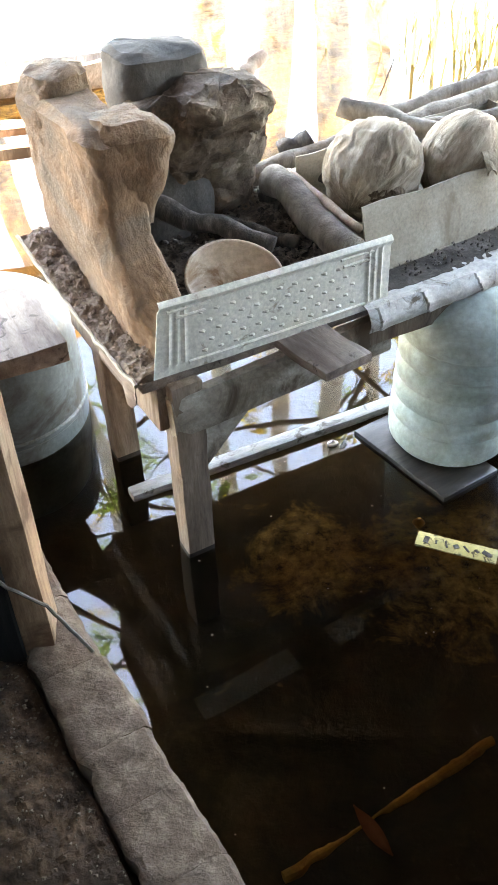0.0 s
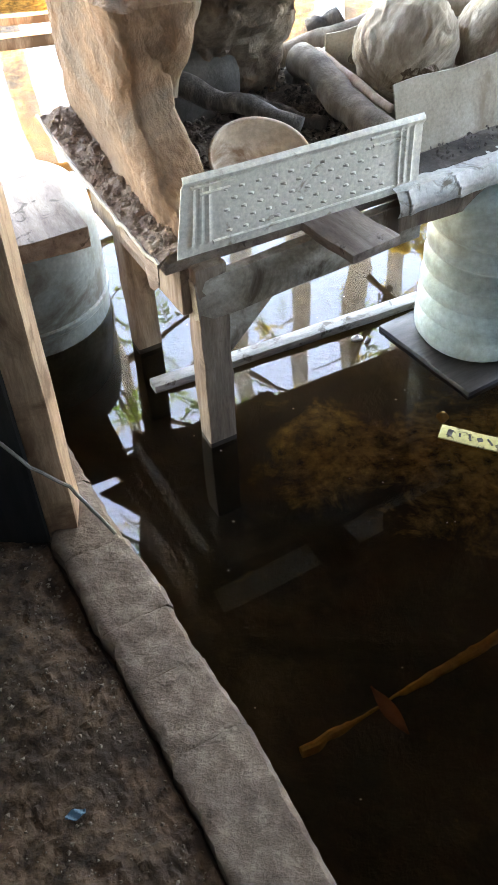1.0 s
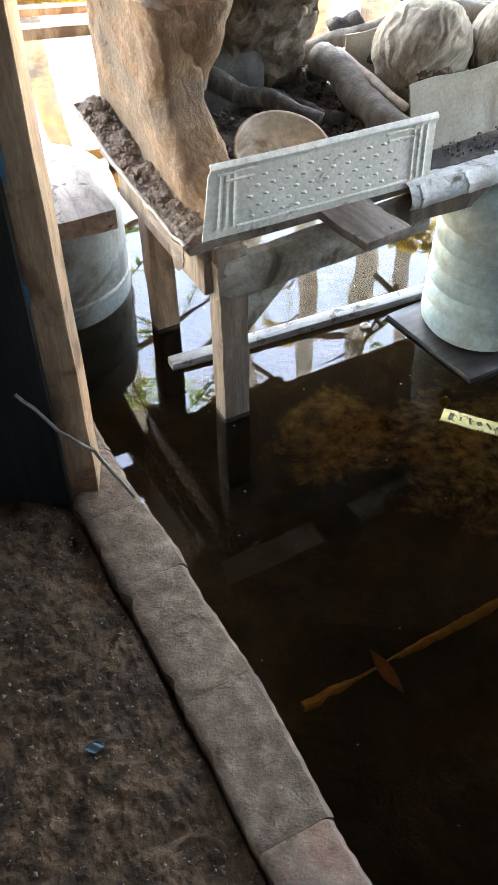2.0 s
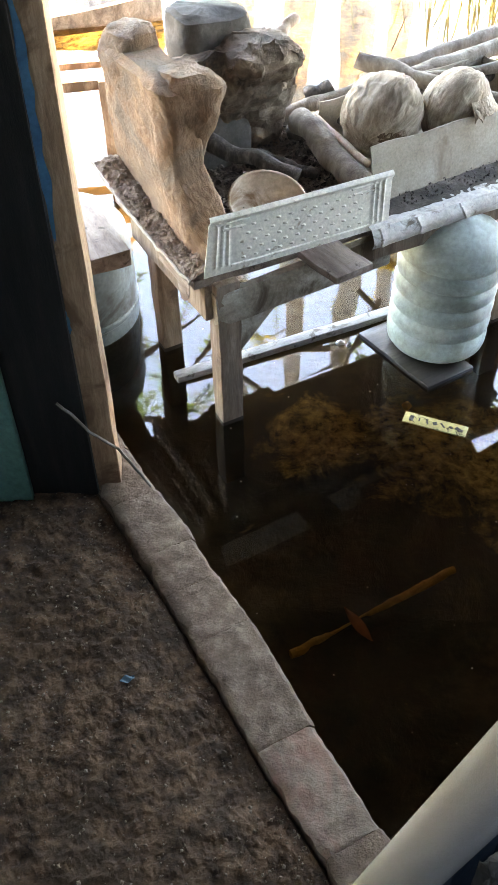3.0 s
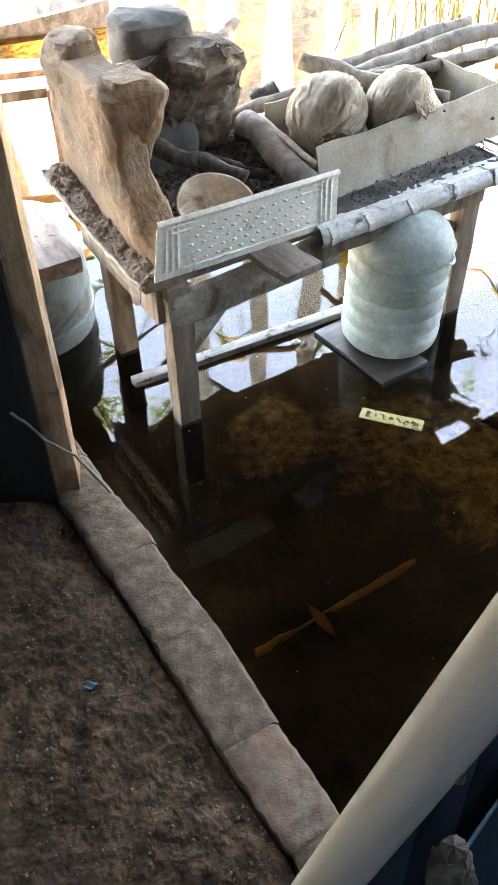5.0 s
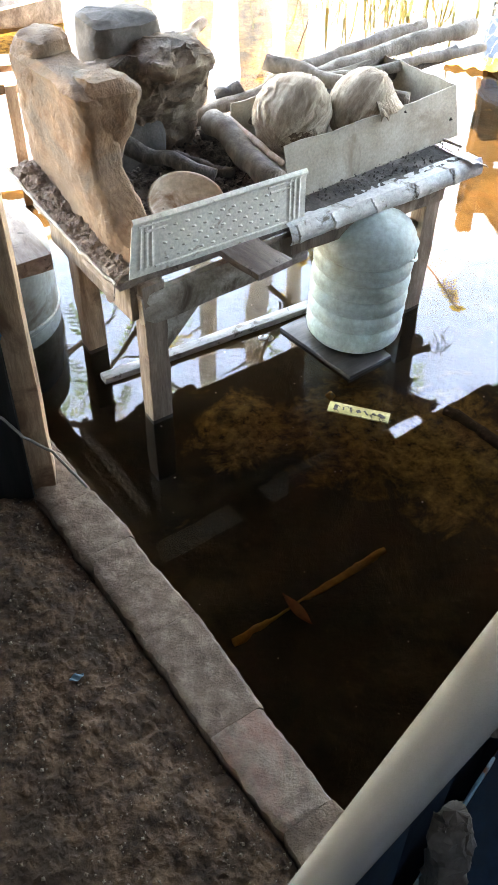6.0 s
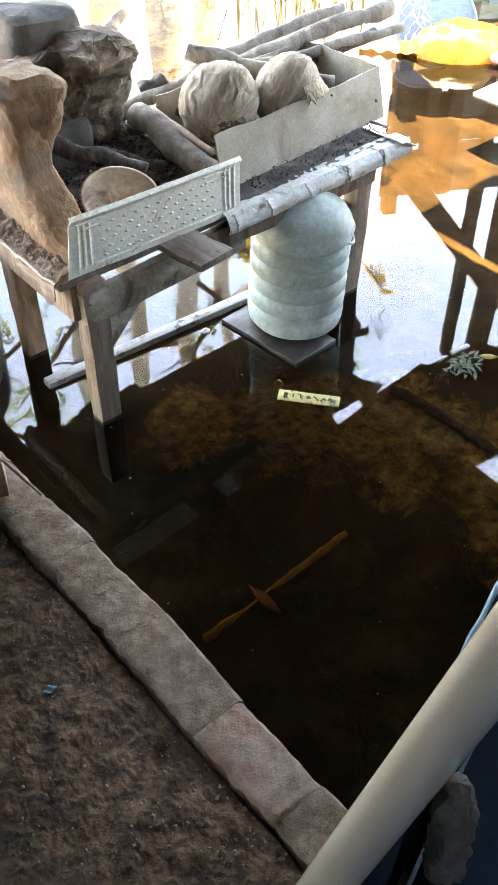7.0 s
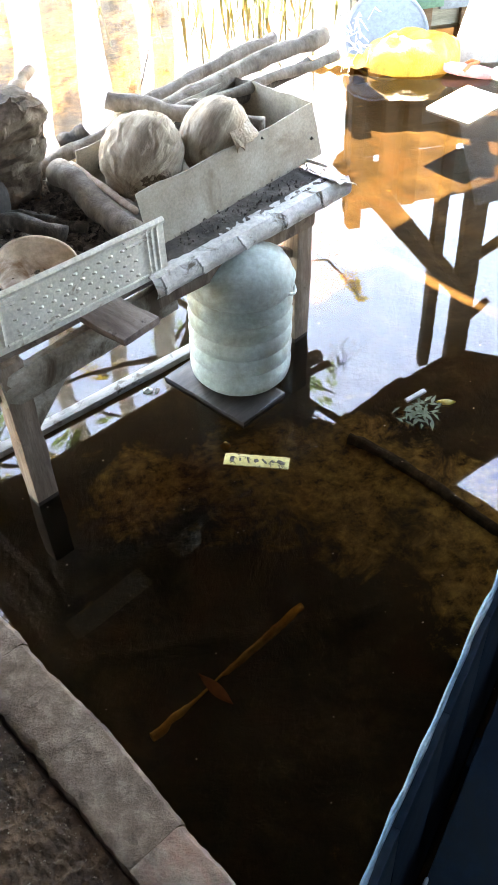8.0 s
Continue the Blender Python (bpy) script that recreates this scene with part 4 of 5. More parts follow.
part("torn_husk", thicken(sheet(22, 12, husk_flap), 0.003), HUSK, small_nut, "reddish torn strip of husk", small_nut.matrix_basis.inverted() @ TABLE @ pose(0.735, 0.212, TOP + 0.128, 0, 0, 24))

# poles and branches on and behind the trough
for p0, p1, r, mat, seed, text in (
        ((0.60, 0.46, TOP + 0.185), (0.84, 0.17, TOP + 0.125), 0.023, BARK, 11, "grey branch laid slanting into the trough"),
        ((0.36, 0.50, TOP + 0.06), (0.66, 0.40, TOP + 0.15), 0.022, BARK, 12, "grey branch lying behind the stove"),
        ((0.38, 0.44, TOP + 0.04), (0.62, 0.36, TOP + 0.10), 0.020, CHAR, 13, "dark charred branch lying behind the stove"),
        ((0.66, 0.52, TOP + 0.10), (1.20, 0.50, TOP + 0.165), 0.020, BARK, 14, "long grey pole resting on the trough edge"),
        ((0.70, 0.46, TOP + 0.11), (1.31, 0.42, TOP + 0.155), 0.026, BARK, 15, "long thick grey pole resting on the trough edge"),
        ((0.72, 0.40, TOP + 0.12), (1.29, 0.33, TOP + 0.125), 0.016, BARK, 16, "long thin pole resting on the trough edge"),
        ((0.70, 0.43, TOP + 0.06), (1.20, 0.36, TOP + 0.12), 0.022, CHAR, 17, "dark pole under the others behind the trough")):
    log("pole", p0, p1, r, mat, text, 0.012, seed, "pole", "firewood poles behind the trough")
log("pole", (0.47, 0.50, TOP + 0.10), (0.53, 0.47, TOP + 0.125), 0.026, CHAR, "dark stub of wood behind the stove", 0.002, 21, "pole", "firewood poles behind the trough")
log("twig", (0.73, 0.50, TOP + 0.17), (0.78, 0.52, TOP + 0.24), 0.0018, TWIG, "thin dry twig standing among the poles", 0.002, 22, "twig", "twigs", 5)

# ---- big water bottle on a half sunken board ----
tagged(world_board((0.315, 1.912, 0.0), (0.445, 2.004, -0.004), 0.285, 0.022, WET_WOOD, "board", seed=5), "dark wet board floating under the bottle", "board")
bottle = empty("water_bottle", pose(0.435, 2.005, 0.012, 0, 2.5, 10), "large cloudy mint plastic water bottle, dusty, standing on the wet board", "bottle")
RB = 0.131
prof = [(0.10, 0.0), (0.118, 0.003), (RB - 0.003, 0.016)]
for k in range(5):
    z = 0.030 + k * 0.048
    prof += [(RB, z), (RB + 0.001, z + 0.020), (RB - 0.002, z + 0.030), (RB - 0.009, z + 0.036), (RB - 0.009, z + 0.041), (RB - 0.002, z + 0.046)]
prof += [(RB, 0.272), (RB, 0.296), (RB - 0.005, 0.314), (RB - 0.018, 0.334), (RB - 0.044, 0.354), (RB - 0.075, 0.370), (0.036, 0.381), (0.030, 0.386), (0.0295, 0.396)]
part("body", turned(prof, 64), BOTTLE, bottle)
part("grip_bulge", lump([(-0.062, 0, 0, 0.030, 0.036), (-0.035, 0.004, 0, 0.050, 0.054), (0.0, 0.004, 0, 0.056, 0.058), (0.028, -0.004, 0, 0.046, 0.050), (0.050, -0.014, 0, 0.026, 0.030)], 40, 2.2, 0.002, 14, 3, 5), BOTTLE, bottle, "bulging moulded grip", pose(0, 0, 0, 0, 0, -22) @ pose(0.082, 0, 0.292) @ Matrix.Diagonal((0.92, 1.05, 0.95, 1)))
part("handle", tube([Vector((0.1245 - 0.014 * math.sin(a) ** 2 - 0.012 * math.cos(a), 0.038 * math.sin(a), 0.294 + 0.034 * math.cos(a))) for a in [0.6 + k * 5.0 / 24 for k in range(25)]], 0.0042, 8), BOTTLE, bottle, "raised rim of the carrying grip", pose(0, 0, 0, 0, 0, -34))

tagged(world_board((-0.250, 1.832, 0.006), (0.335, 2.128, 0.012), 0.034, 0.02, RAIL_PAINT, "floating_batten", seed=8), "pale painted batten floating under the table", "batten")

# ---- barrel with a board lid ----
barrel = empty("barrel", pose(-0.588, 2.125, 0, 0, 0, 0), "faded blue plastic barrel with a rounded shoulder, half under water", "barrel")
part("body", turned([(0.185, BED), (0.200, -0.08), (0.205, 0.0), (0.205, 0.14), (0.202, 0.22), (0.195, 0.262), (0.178, 0.285), (0.150, 0.292), (0.06, 0.292)], 56), BARREL, barrel)
part("rib", turned([(0.206, 0.04), (0.209, 0.045), (0.209, 0.055), (0.206, 0.06)], 56), BARREL, barrel)
tagged(part("lid_board", board(0.32, 0.27, 0.042, 0.003, 0.003, 8, 4), PLANK_WOOD, None, "", pose(-0.548, 1.962, 0.313, 0, 0, 27)), "old wooden board laid as a lid on the barrel", "lid")

# ---- things on and in the water ----
tagged(world_board((0.328, 1.694, 0.003), (0.474, 1.638, 0.003), 0.038, 0.003, RULER, "strip", bevel=0.0006, jitter=0.0006), "yellowed plastic strip with dark marks floating on the water", "strip")
for k in range(7):
    p = Vector((0.346, 1.687, 0.0055)).lerp(Vector((0.455, 1.645, 0.0055)), k / 6)
    part("mark", board(0.004 + 0.006 * (k % 3 == 0), 0.018 - 0.008 * (k % 2), 0.0012, 0, 0), CHAR, bpy.data.objects["strip"], "", bpy.data.objects["strip"].matrix_basis.inverted() @ Matrix.Translation(p) @ pose(0, 0, 0, 0, 0, -23 + 11 * k))
tagged(part("sunken_stick", tube(path_between((0.052, 1.108, BED + 0.03), (0.432, 1.351, BED + 0.03), 40, 0.006, 3), [0.0095 + 0.0006 * math.sin(i * 1.1) - 0.0075 * math.exp(-((i - 14) / 6) ** 2) for i in range(40)], 10, 0.4, 4), ORANGE_WOOD), "orange-brown stick lying sunken on the bed", "stick")
tagged(part("sunken_pole", tube([p + Vector((0.012 * math.sin(i * 0.16), 0.008 * math.sin(i * 0.16), 0)) for i, p in enumerate(path_between((0.700, 1.862, BED + 0.014), (0.985, 1.425, BED + 0.014), 30, 0.005, 7))], [0.0150 + 0.0012 * math.sin(i * 0.9) for i in range(30)], 12, 0.25, 6), CHAR), "black waterlogged pole lying sunken on the bed", "pole")
tagged(part("sunken_leaf", thicken(sheet(10, 6, lambda s, t: Vector((0.17 + 0.055 * s + (t - 0.5) * 0.020 * math.sin(s * 3.1), 1.216 - 0.085 * s + (t - 0.5) * 0.018 * math.sin(s * 3.1), BED + 0.055 + 0.004 * math.sin(t * 3)))), 0.002), RED_LEAF), "red-brown leaf sunken across the stick", "leaf")
tagged(part("orange_fruit", lump([(-0.012, 0, 0, 0.006, 0.006), (0, 0, 0, 0.013, 0.012), (0.010, 0, 0, 0.006, 0.006)], 16, 2, 0.001, 30, 2), ORANGE_WOOD, None, "", pose(0.342, 1.752, -0.012)), "small orange fruit floating just under the surface", "fruit")
for k, (x, y, r) in enumerate(((0.183, 1.990, 0.014), (0.206, 1.984, 0.009), (0.160, 2.055, 0.009))):
    tagged(part("scrap", lump([(-0.003, 0, 0, r, r * 0.5), (0.003, 0, 0, r * 0.9, r * 0.55), (0.007, 0, 0, r * 0.4, r * 0.25)], 16, 2.2, r * 0.25, 60, k, 2), WHITE_PLASTIC, None, "", pose(x, y, 0.003, 0, 0, 40 * k)), "white scrap of plastic floating beside the batten", "scrap", "floating scraps")
specks = bmesh.new()
for k in range(90):
    x, y = rng.uniform(-0.3, 1.2), rng.uniform(0.75, 2.2)
    if (Vector((x, y, 0)) - K0).dot(KN) > -0.02:
        continue
    bmesh.ops.create_icosphere(specks, subdivisions=1, radius=rng.choice((0.0008, 0.001, 0.0013, 0.002)), matrix=Matrix.Translation((x, y, 0.001)) @ Matrix.Diagonal((1.3, 1, 0.5, 1)))
tagged(part("floating_specks", specks, SHELL), "pale specks of dust and bits floating on the water", "debris", kind="stuff")

# ---- yard beyond: neighbour's house, floating things, boat, frame ----
house = empty("house", Matrix.Identity(4), "grey-green board house on stilts with an open veranda", "house")
HY = 4.2
for row, (z0, z1) in enumerate(((-0.02, 0.17), (0.18, 0.30), (0.335, 0.47), (0.475, 0.60), (0.635, 0.76), (0.765, 0.89))):
    part("wall_board", board(3.4, 0.02, z1 - z0, 0.004, 0.003, 12, row), WALL_GREY, house, "", pose(3.10, HY + 0.004 * (row % 2), (z0 + z1) / 2))
for k, (x0, x1, z) in enumerate(((1.40, 1.62, 0.317), (1.80, 1.90, 0.317), (2.12, 2.9, 0.317), (3.0, 4.8, 0.317), (1.40, 1.55, 0.617), (1.66, 1.98, 0.617), (2.06, 2.6, 0.617), (2.7, 4.8, 0.617))):
    part("cover_strip", board(x1 - x0, 0.012, 0.04, 0.003, 0.001, 6, k), WALL_GREY, house, "", pose((x0 + x1) / 2, HY - 0.014, z))
for x, y, w, top in ((1.95, HY, 0.06, 2.02), (2.15, HY, 0.12, 2.02), (3.3, HY, 0.1, 2.02), (4.6, HY, 0.1, 2.02), (1.44, HY - 0.05, 0.07, 0.95), (1.60, HY - 0.06, 0.06, 0.85), (1.72, HY - 0.06, 0.07, 0.85)):
    part("stilt", board(w, 0.07, top - BED, 0.006, 0.004, 10, int(x * 10)), TIMBER, house, "", pose(x, y, (top + BED) / 2))
part("brace", tube([(1.40, HY + 0.02, 0.60), (2.13, HY, 1.52)], 0.065, 6, 0.1, 2), TIMBER, house)
part("brace", tube([(2.17, HY, 1.32), (2.75, HY, 0.95)], 0.03, 6, 0.1, 3), TIMBER, house)
part("brace", tube([(2.17, HY, 1.75), (2.32, HY, 1.62)], 0.022, 6, 0.1, 4), TIMBER, house)
part("sill_board", board(0.32, 0.02, 0.09, 0.003, 0.002, 6, 2), GREEN, house, "turquoise painted board", pose(1.64, HY - 0.10, 0.16))
part("sill_board", board(0.42, 0.02, 0.10, 0.003, 0.002, 6, 3), BASIN, house, "pale blue board", pose(2.02, HY - 0.04, 0.13))
part("roof", prism([(1.35, 3.84), (1.77, 4.10), (1.79, 4.07), (2.19, 4.25), (2.62, 3.98), (2.50, 3.53), (1.73, 3.18)], 2.0, 2.03), ROOF, house, "rusty sheet eave", None, False)

tagged(part("cement_sheet", board(0.30, 0.012, 0.85, 0.003, 0.002, 8, 3), SLAB, None, "", pose(1.98, 3.78, 0.34, -14, 16, -20)), "grey cement sheet leaning in the water", "sheet")
basin = empty("plastic_basin", pose(1.50, 4.02, 0.03, 58, 14, -18), "pale blue plastic basin floating tipped on its side", "basin")
part("bowl", thicken(turned([(0.10, 0.0), (0.14, 0.03), (0.165, 0.09), (0.17, 0.10)], 40), 0.003), BASIN, basin)
part("rim", tube([(0.175 * math.cos(a), 0.175 * math.sin(a), 0.10) for a in [k * 2 * math.pi / 40 for k in range(41)]], 0.008, 8), BASIN, basin)
bag = sheet(48, 24, lambda s, t: Vector((math.cos(s * 2 * math.pi) * math.sin(t * math.pi / 2) * (0.20 + 0.05 * noise.noise(Vector((math.cos(s * 6.28) * 2, math.sin(s * 6.28) * 2, 0)))),
                                         math.sin(s * 2 * math.pi) * math.sin(t * math.pi / 2) * 0.13,
                                         0.15 * math.cos(t * math.pi / 2) ** 0.7 - 0.01 + 0.028 * noise.noise(Vector((math.cos(s * 6.28) * 3 * t, math.sin(s * 6.28) * 3 * t, t * 3))))))
bmesh.ops.remove_doubles(bag, verts=bag.verts, dist=0.0005)
tagged(part("plastic_bag", bag, YELLOW_BAG, None, "", pose(1.56, 3.80, 0.0, 0, 0, -12)), "bulging yellow plastic bag floating in sunlight", "bag")
tail = sheet(30, 8, lambda s, t: Vector((s * 0.30, (t - 0.5) * 0.16 * (1 - 0.4 * s), 0.014 + 0.035 * (1 - s) * math.sin(t * 3.1) + 0.012 * noise.noise(Vector((s * 8, t * 5, 1))))))
part("bag_tail", thicken(tail, 0.002), YELLOW_BAG, bpy.data.objects["plastic_bag"], "", pose(-0.14, 0.01, 0, 0, 0, 172))
slipper = empty("slipper", pose(1.74, 3.625, 0.018, 0, 6, -28), "pink rubber slipper floating on the water", "slipper")
part("sole", lump([(-0.012, 0, 0, 0.105, 0.038), (0.0, 0, 0, 0.11, 0.042), (0.014, 0, 0, 0.105, 0.040)], 30, 2.3, 0.002, 9, 1, 2), PINK, slipper)
part("strap", tube([(-0.02, -0.04, 0.01), (0.0, -0.02, 0.035), (0.03, 0.0, 0.04), (0.0, 0.02, 0.035), (-0.02, 0.04, 0.01)], 0.007, 8), RED_LEAF, slipper)
tagged(part("foam_piece", lump([(-0.01, 0, 0, 0.05, 0.035), (0.012, 0, 0, 0.055, 0.04), (0.03, 0, 0, 0.04, 0.028)], 20, 2.5, 0.006, 20, 3, 2), WHITE_PLASTIC, None, "", pose(1.86, 3.56, 0.005, 0, 0, -20)), "white lump of foam beside the slipper", "foam")
tagged(part("foam_sheet", board(0.27, 0.20, 0.012, 0.003, 0.003, 8, 2), WHITE_PLASTIC, None, "", pose(1.63, 3.36, 0.004, 0, 0, 32)), "flat white foam sheet floating in sunlight", "sheet")
wisps = bmesh.new()
for k in range(26):
    p = Vector((0.93 + rng.uniform(-0.07, 0.07), 2.66 + rng.uniform(-0.06, 0.06), 0.555 + rng.uniform(-0.05, 0.05)))
    q = p + Vector((rng.uniform(-0.06, 0.06), rng.uniform(-0.04, 0.04), rng.uniform(-0.02, 0.05)))
    w = rng.uniform(0.003, 0.010)
    mid = (p + q) / 2 + Vector((0, 0, 0.02))
    vs = [wisps.verts.new(c) for c in (p, p + Vector((w, w, 0)), mid + Vector((w, w, 0.004)), mid, q, q + Vector((w, 0, 0)))]
    wisps.faces.new((vs[0], vs[1], vs[2], vs[3]))
    wisps.faces.new((vs[3], vs[2], vs[5], vs[4]))
tagged(part("torn_sacking", wisps, WHITE_PLASTIC), "torn white sacking shreds caught on the pole ends", "sacking", kind="stuff")

boat = sheet(40, 14, lambda s, t: Vector((-3.2 + 2.65 * s, 0.17 * (t - 0.5) * 2 * math.sin(min(1, 0.25 + s * 1.6) * math.pi / 2) * (1 - max(0, s - 0.75) * 3.2),
                                          -0.07 + 0.12 * abs(2 * t - 1) ** 2 + 0.10 * max(0, s - 0.78) ** 1.5 * 6)))
tagged(part("dugout_boat", thicken(boat, 0.02), BARK, None, "", pose(-0.02, 4.55, 0.03, 0, 0, 3)), "narrow dark wooden dugout boat floating in the yard", "boat")
stand = empty("wooden_frame", pose(-0.66, 3.10, 0, 0, 0, 12), "pale wooden frame standing in sunlit water", "frame")
part("crossbar", board(0.9, 0.04, 0.035, 0.003, 0.003, 10, 3), POST_WOOD, stand, "", pose(-0.28, 0, 0.26, 0, 0, 2))
part("crossbar", board(0.9, 0.03, 0.025, 0.003, 0.003, 10, 4), POST_WOOD, stand, "", pose(-0.28, 0.22, 0.25))
part("upright", board(0.04, 0.04, 0.45, 0.003, 0.003, 10, 5), POST_WOOD, stand, "", pose(0.06, 0.0, 0.05))
part("upright", board(0.04, 0.04, 0.45, 0.003, 0.003, 10, 6), POST_WOOD, stand, "", pose(-0.62, 0.0, 0.05))


# ---- trees and plants ----
def leaflet(bm, base, way, up, length, width):
    across = way.cross(up).normalized() * width
    a, b, c = bm.verts.new(base), bm.verts.new(base + way * length * 0.45 + across + up * 0.01), bm.verts.new(base + way * length)
    d = bm.verts.new(base + way * length * 0.45 - across + up * 0.01)
    bm.faces.new((a, b, c, d))


def spray(bm, twigs, p, way, length, leaf, rnd, drop=0.3):
    """A leafy twig: a thin stem with paired leaflets."""
    pts = [p + way * length * f + Vector((0, 0, -drop * length * f * f)) for f in (0, 0.25, 0.5, 0.75, 1)]
    twigs.append(pts)
    for i in range(14):
        f = 0.25 + 0.75 * i / 13
        q = p + way * length * f + Vector((0, 0, -drop * length * f * f))
        side_way = way.cross(Vector((0, 0, 1))).normalized() * (1 if i % 2 else -1)
        w = (side_way + way * 0.5 + Vector((rnd.uniform(-0.3, 0.3), rnd.uniform(-0.3, 0.3), rnd.uniform(-0.4, 0.2)))).normalized()
        leaflet(bm, q, w, Vector((rnd.uniform(-0.4, 0.4), rnd.uniform(-0.4, 0.4), 1)).normalized(), leaf * rnd.uniform(0.7, 1.2), leaf * 0.22)


def tree(name, x, y, stems, height, radius, sprays, seed, label, spread=1.6, low=0.45):
    rnd = random.Random(seed)
    t = empty(name, pose(x, y, BED), label, "tree", "trees by the yard")
    leaves, yellow, twigs = bmesh.new(), bmesh.new(), []
    limbs = []
    for dx, dy, lx, ly, r in stems:
        pts = [Vector((dx + lx * f + 0.16 * noise.noise(Vector((f * 7, seed, dx * 9))), dy + ly * f + 0.10 * noise.noise(Vector((f * 5, dx * 7, seed))), height * f)) for f in [i / 22 for i in range(23)]]
        part("trunk", tube(pts, [max(0.02, r * (1 - 0.72 * i / 22)) for i in range(23)], 16, 0.28, seed), TRUNK, t)
        for k in range(9):
            i = rnd.randint(int(22 * low), 21)
            a = rnd.uniform(0, 2 * math.pi)
            tip = pts[i] + Vector((math.cos(a) * spread * rnd.uniform(0.5, 1), math.sin(a) * spread * rnd.uniform(0.5, 1), rnd.uniform(0.0, 1.0)))
            limb = [pts[i].lerp(tip, f / 7) + 0.10 * noise.noise_vector(Vector((f * 0.6, k, seed))) * (f / 7) for f in range(8)]
            limbs.append((limb, 0.035))
    wood = bmesh.new()
    for k in range(sprays):
        limb, _ = limbs[rnd.randrange(len(limbs))]
        p = limb[rnd.randint(3, 7)]
        a = rnd.uniform(0, 2 * math.pi)
        way = Vector((math.cos(a), math.sin(a), rnd.uniform(-0.5, 0.3))).normalized()
        spray(yellow if rnd.random() < 0.25 else leaves, twigs, p, way, rnd.uniform(0.25, 0.6), rnd.uniform(0.06, 0.10), rnd)
    for pts, r in limbs:
        b = tube(pts, [r * (1 - 0.8 * i / 7) for i in range(8)], 6)
        me = bpy.data.meshes.new("tmp")
        b.to_mesh(me)
        wood.from_mesh(me)
        b.free()
        bpy.data.meshes.remove(me)
    for pts in twigs:
        b = tube(pts, 0.006, 4, caps=False)
        me = bpy.data.meshes.new("tmp")
        b.to_mesh(me)
        wood.from_mesh(me)
        b.free()
        bpy.data.meshes.remove(me)
    part("limbs", wood, TWIG, t)
    crown = part("crown", leaves, LEAF, t)
    part("yellow_leaves", yellow, LEAF_YELLOW, t, "yellowing leaves")
    return crown


tree("tree", 0.12, 7.6, ((-0.42, 0.0, -0.3, 0.1, 0.145), (0.0, 0.1, -0.02, 0.3, 0.145), (0.40, 0.0, 0.22, 0.0, 0.15), (0.72, 0.3, 0.5, 0.2, 0.11)), 9.0, 0.12, 110, 3, "clump of tall pale-barked trunks with thin green crowns", 1.5, 0.35)
tree("tree", -2.3, 6.0, ((0, 0, 0.5, -0.3, 0.12), (0.4, 0.3, 0.8, 0.1, 0.09)), 7.5, 0.12, 80, 8, "leafy tree with a leaning pale trunk", 1.5, 0.35)

reeds = bmesh.new()
for k in range(95):
    x, y = rng.gauss(1.05, 0.20), rng.uniform(4.5, 5.6)
    h = rng.uniform(0.3, 0.75)
    lean = Vector((rng.uniform(-0.2, 0.2), rng.uniform(-0.15, 0.15), 1)).normalized()
    w = Vector((rng.uniform(-1, 1), rng.uniform(-1, 1), 0)).normalized() * rng.uniform(0.004, 0.010)
    p = Vector((x, y, BED))
    mid, tip = p + lean * h * 0.6, p + lean * h + Vector((lean.x * 0.3, lean.y * 0.3, -0.02))
    vs = [reeds.verts.new(c) for c in (p - w, p + w, mid + w * 0.8, mid - w * 0.8, tip)]
    reeds.faces.new((vs[0], vs[1], vs[2], vs[3]))
    reeds.faces.new((vs[3], vs[2], vs[4]))
tagged(part("reeds", reeds, REED), "sunlit yellow-green reeds growing out of the water", "reeds", kind="stuff")

# ---- floating litter, rubble, leafy twigs over the yard ----
litter = bmesh.new()
for k in range(46):
    x, y = 0.83 + rng.gauss(0, 0.026), 1.735 + rng.gauss(0, 0.020)
    w = Vector((rng.uniform(-1, 1), rng.uniform(-1, 1), 0)).normalized()
    leaflet(litter, Vector((x, y, 0.003 + k * 0.0003)), w, Vector((rng.uniform(-0.2, 0.2), rng.uniform(-0.2, 0.2), 1)).normalized(), rng.uniform(0.02, 0.045), rng.uniform(0.003, 0.006))
for vert in litter.verts:
    vert.co.z = 0.002 + (vert.co.z - 0.003) * 0.2
tagged(part("leaf_litter", litter, DEAD_LEAF), "clump of dead green and yellow leaves floating on the water", "leaves", kind="stuff")
tagged(part("floating_chip", board(0.065, 0.014, 0.006, 0.002, 0.001, 2, 3), RAIL_PAINT, None, "", pose(0.845, 1.79, 0.004, 0, 0, 24)), "pale wood chip floating beside the leaves", "chip")
tagged(part("floating_leaf", thicken(sheet(8, 4, lambda s, t: Vector((0.05 * s, 0.022 * (t - 0.5) * math.sin(s * 3), 0.003 * math.sin(t * 3)))), 0.001), LEAF_YELLOW, None, "", pose(0.885, 1.755, 0.004, 0, 0, -15)), "curled yellow leaf floating on the water", "leaf")
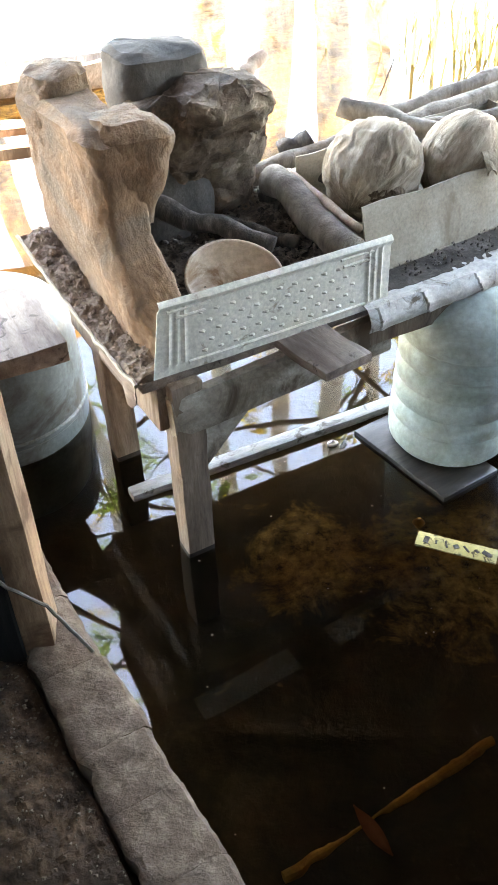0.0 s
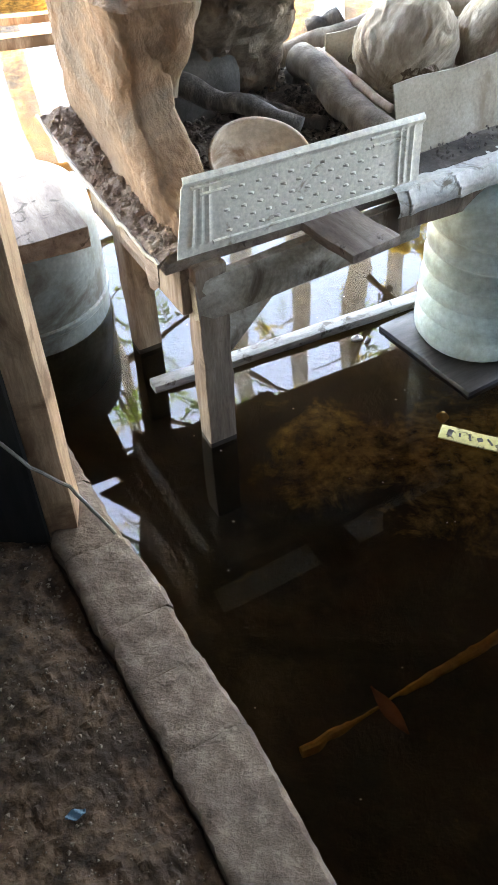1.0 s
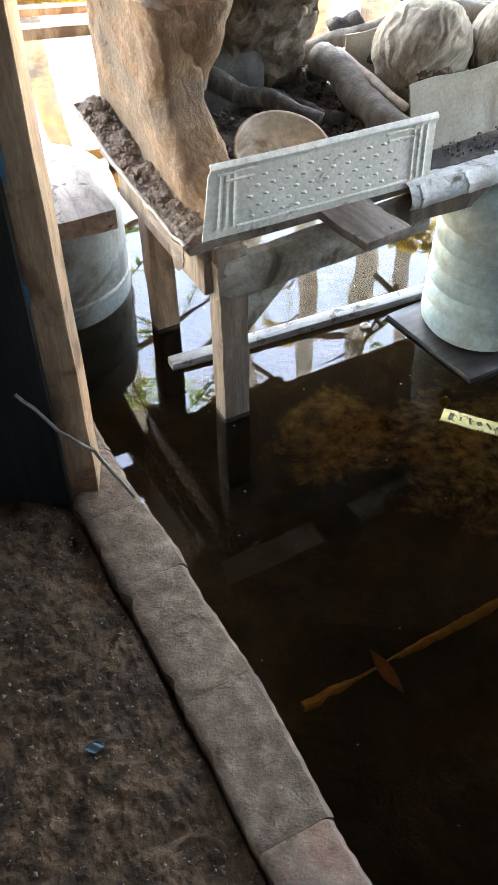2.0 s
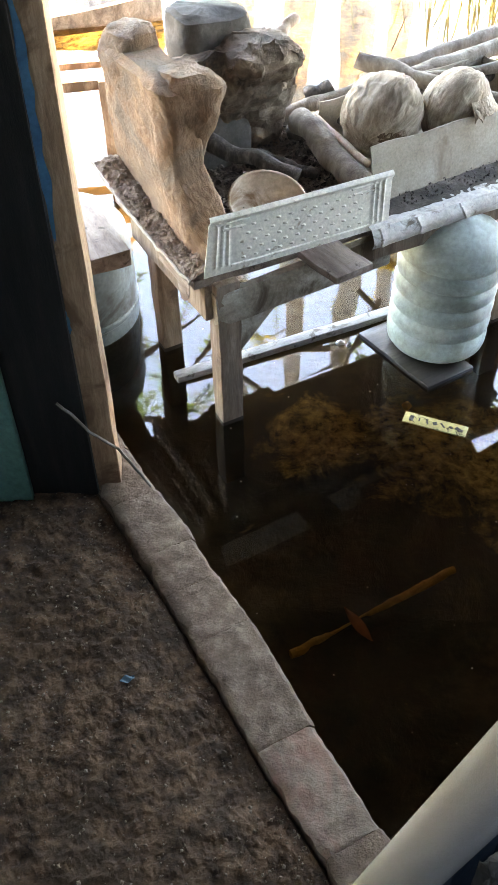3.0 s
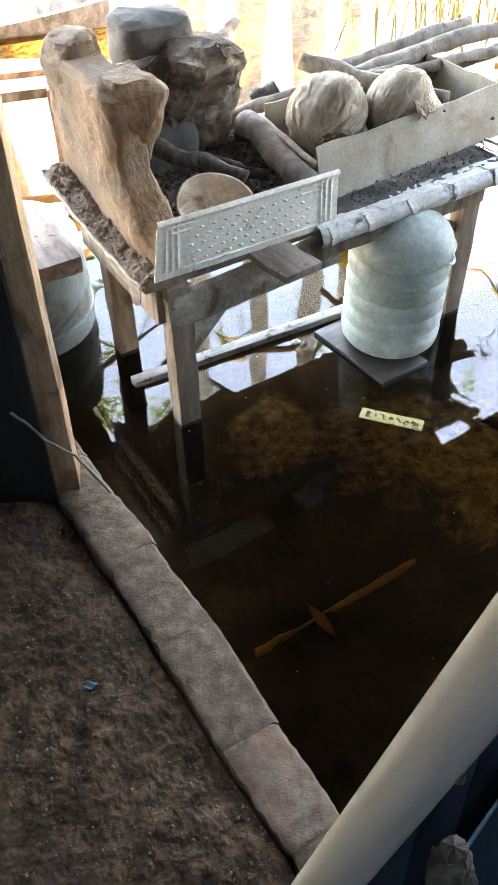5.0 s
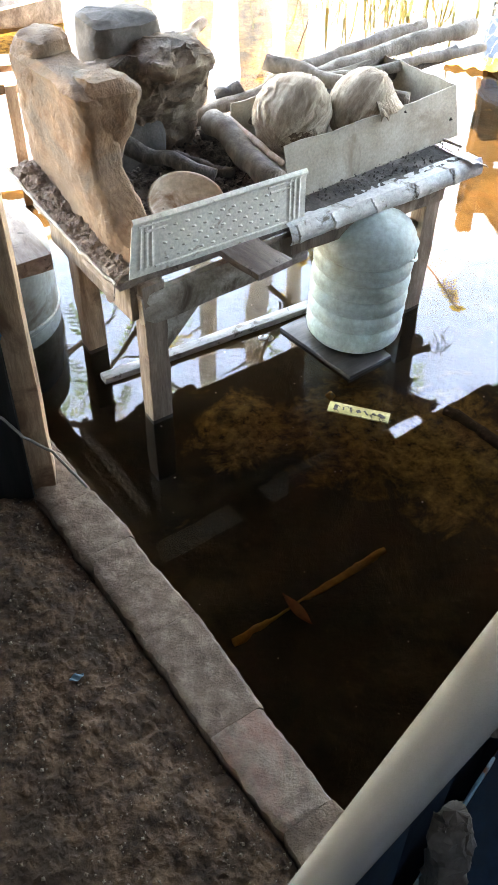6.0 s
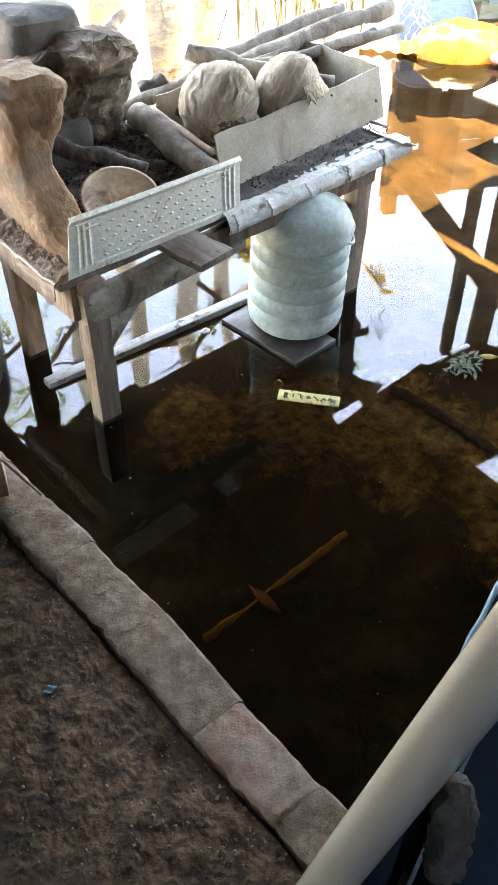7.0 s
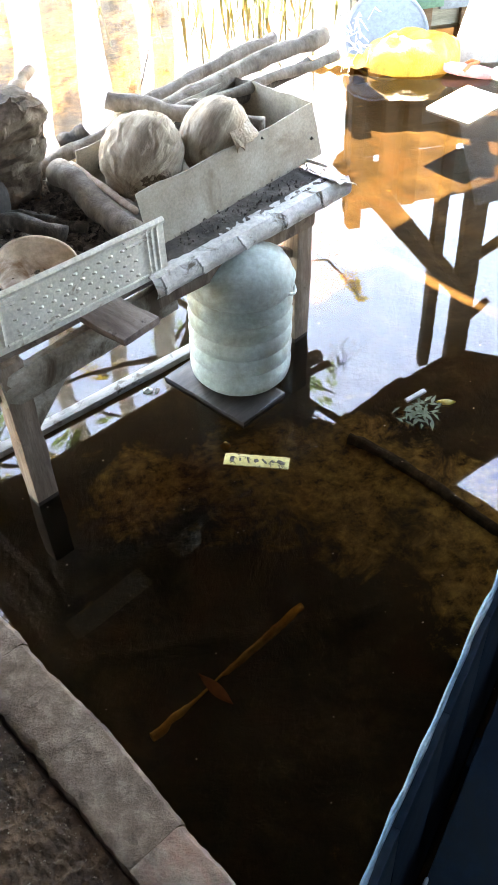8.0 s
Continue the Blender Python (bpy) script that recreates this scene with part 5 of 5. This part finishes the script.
for k, (x, y, r) in enumerate(((0.40, 0.575, 0.05), (0.47, 0.56, 0.032), (0.43, 0.50, 0.022))):
    tagged(part("rubble", lump([(-r * 0.8, 0, 0, r * 0.7, r * 0.6), (0, 0, 0, r, r * 0.8), (r * 0.6, 0, 0, r * 0.6, r * 0.5)], 22, 2.6, r * 0.3, 26, k, 3), RUBBLE, None, "", pose(x, y, 0.04 + r * 0.7, 0, 0, 40 * k)), "broken lump of concrete behind the partition", "rubble", "rubble by the partition")


def hanging_twig(name, points, sprays, leaf, seed, label):
    rnd = random.Random(seed)
    t = empty(name, Matrix.Identity(4), label, "branch", "hanging branches")
    part("stem", tube([Vector(p) for p in points], [0.012 - 0.008 * i / (len(points) - 1) for i in range(len(points))], 6), TWIG, t)
    bm, stems = bmesh.new(), []
    for k in range(sprays):
        a = rnd.uniform(0, 2 * math.pi)
        p = Vector(points[-1]).lerp(Vector(points[-2]), rnd.uniform(0, 0.7))
        spray(bm, stems, p, Vector((math.cos(a), math.sin(a), rnd.uniform(-0.3, 0.2))).normalized(), rnd.uniform(0.16, 0.32), leaf, rnd)
    part("leaves", bm, LEAF if seed % 2 else LEAF_YELLOW, t)
    for pts in stems:
        part("shoot", tube(pts, 0.003, 4, caps=False), TWIG, t)


hanging_twig("branch", [(1.75, 7.0, 3.2), (1.82, 6.6, 2.75), (1.90, 6.1, 2.45), (1.94, 5.75, 2.42), (1.96, 5.5, 2.40)], 4, 0.05, 4, "thin drooping branch with a tuft of yellowing leaves")
hanging_twig("branch", [(0.9, 7.8, 3.4), (1.0, 7.2, 2.9), (1.05, 6.9, 2.7), (1.0, 6.4, 2.6)], 14, 0.085, 6, "drooping branch with yellow-green leaf sprays")
hanging_twig("branch", [(-1.4, 5.6, 3.2), (-1.15, 5.0, 2.7), (-0.98, 4.55, 2.4), (-0.84, 4.2, 2.36)], 6, 0.06, 7, "drooping branch with green leaf sprays over the barrel")
hanging_twig("branch", [(1.1, 4.9, 2.6), (1.3, 4.5, 2.3), (1.42, 4.25, 2.2)], 5, 0.05, 9, "small green leafy shoot above the roof edge")
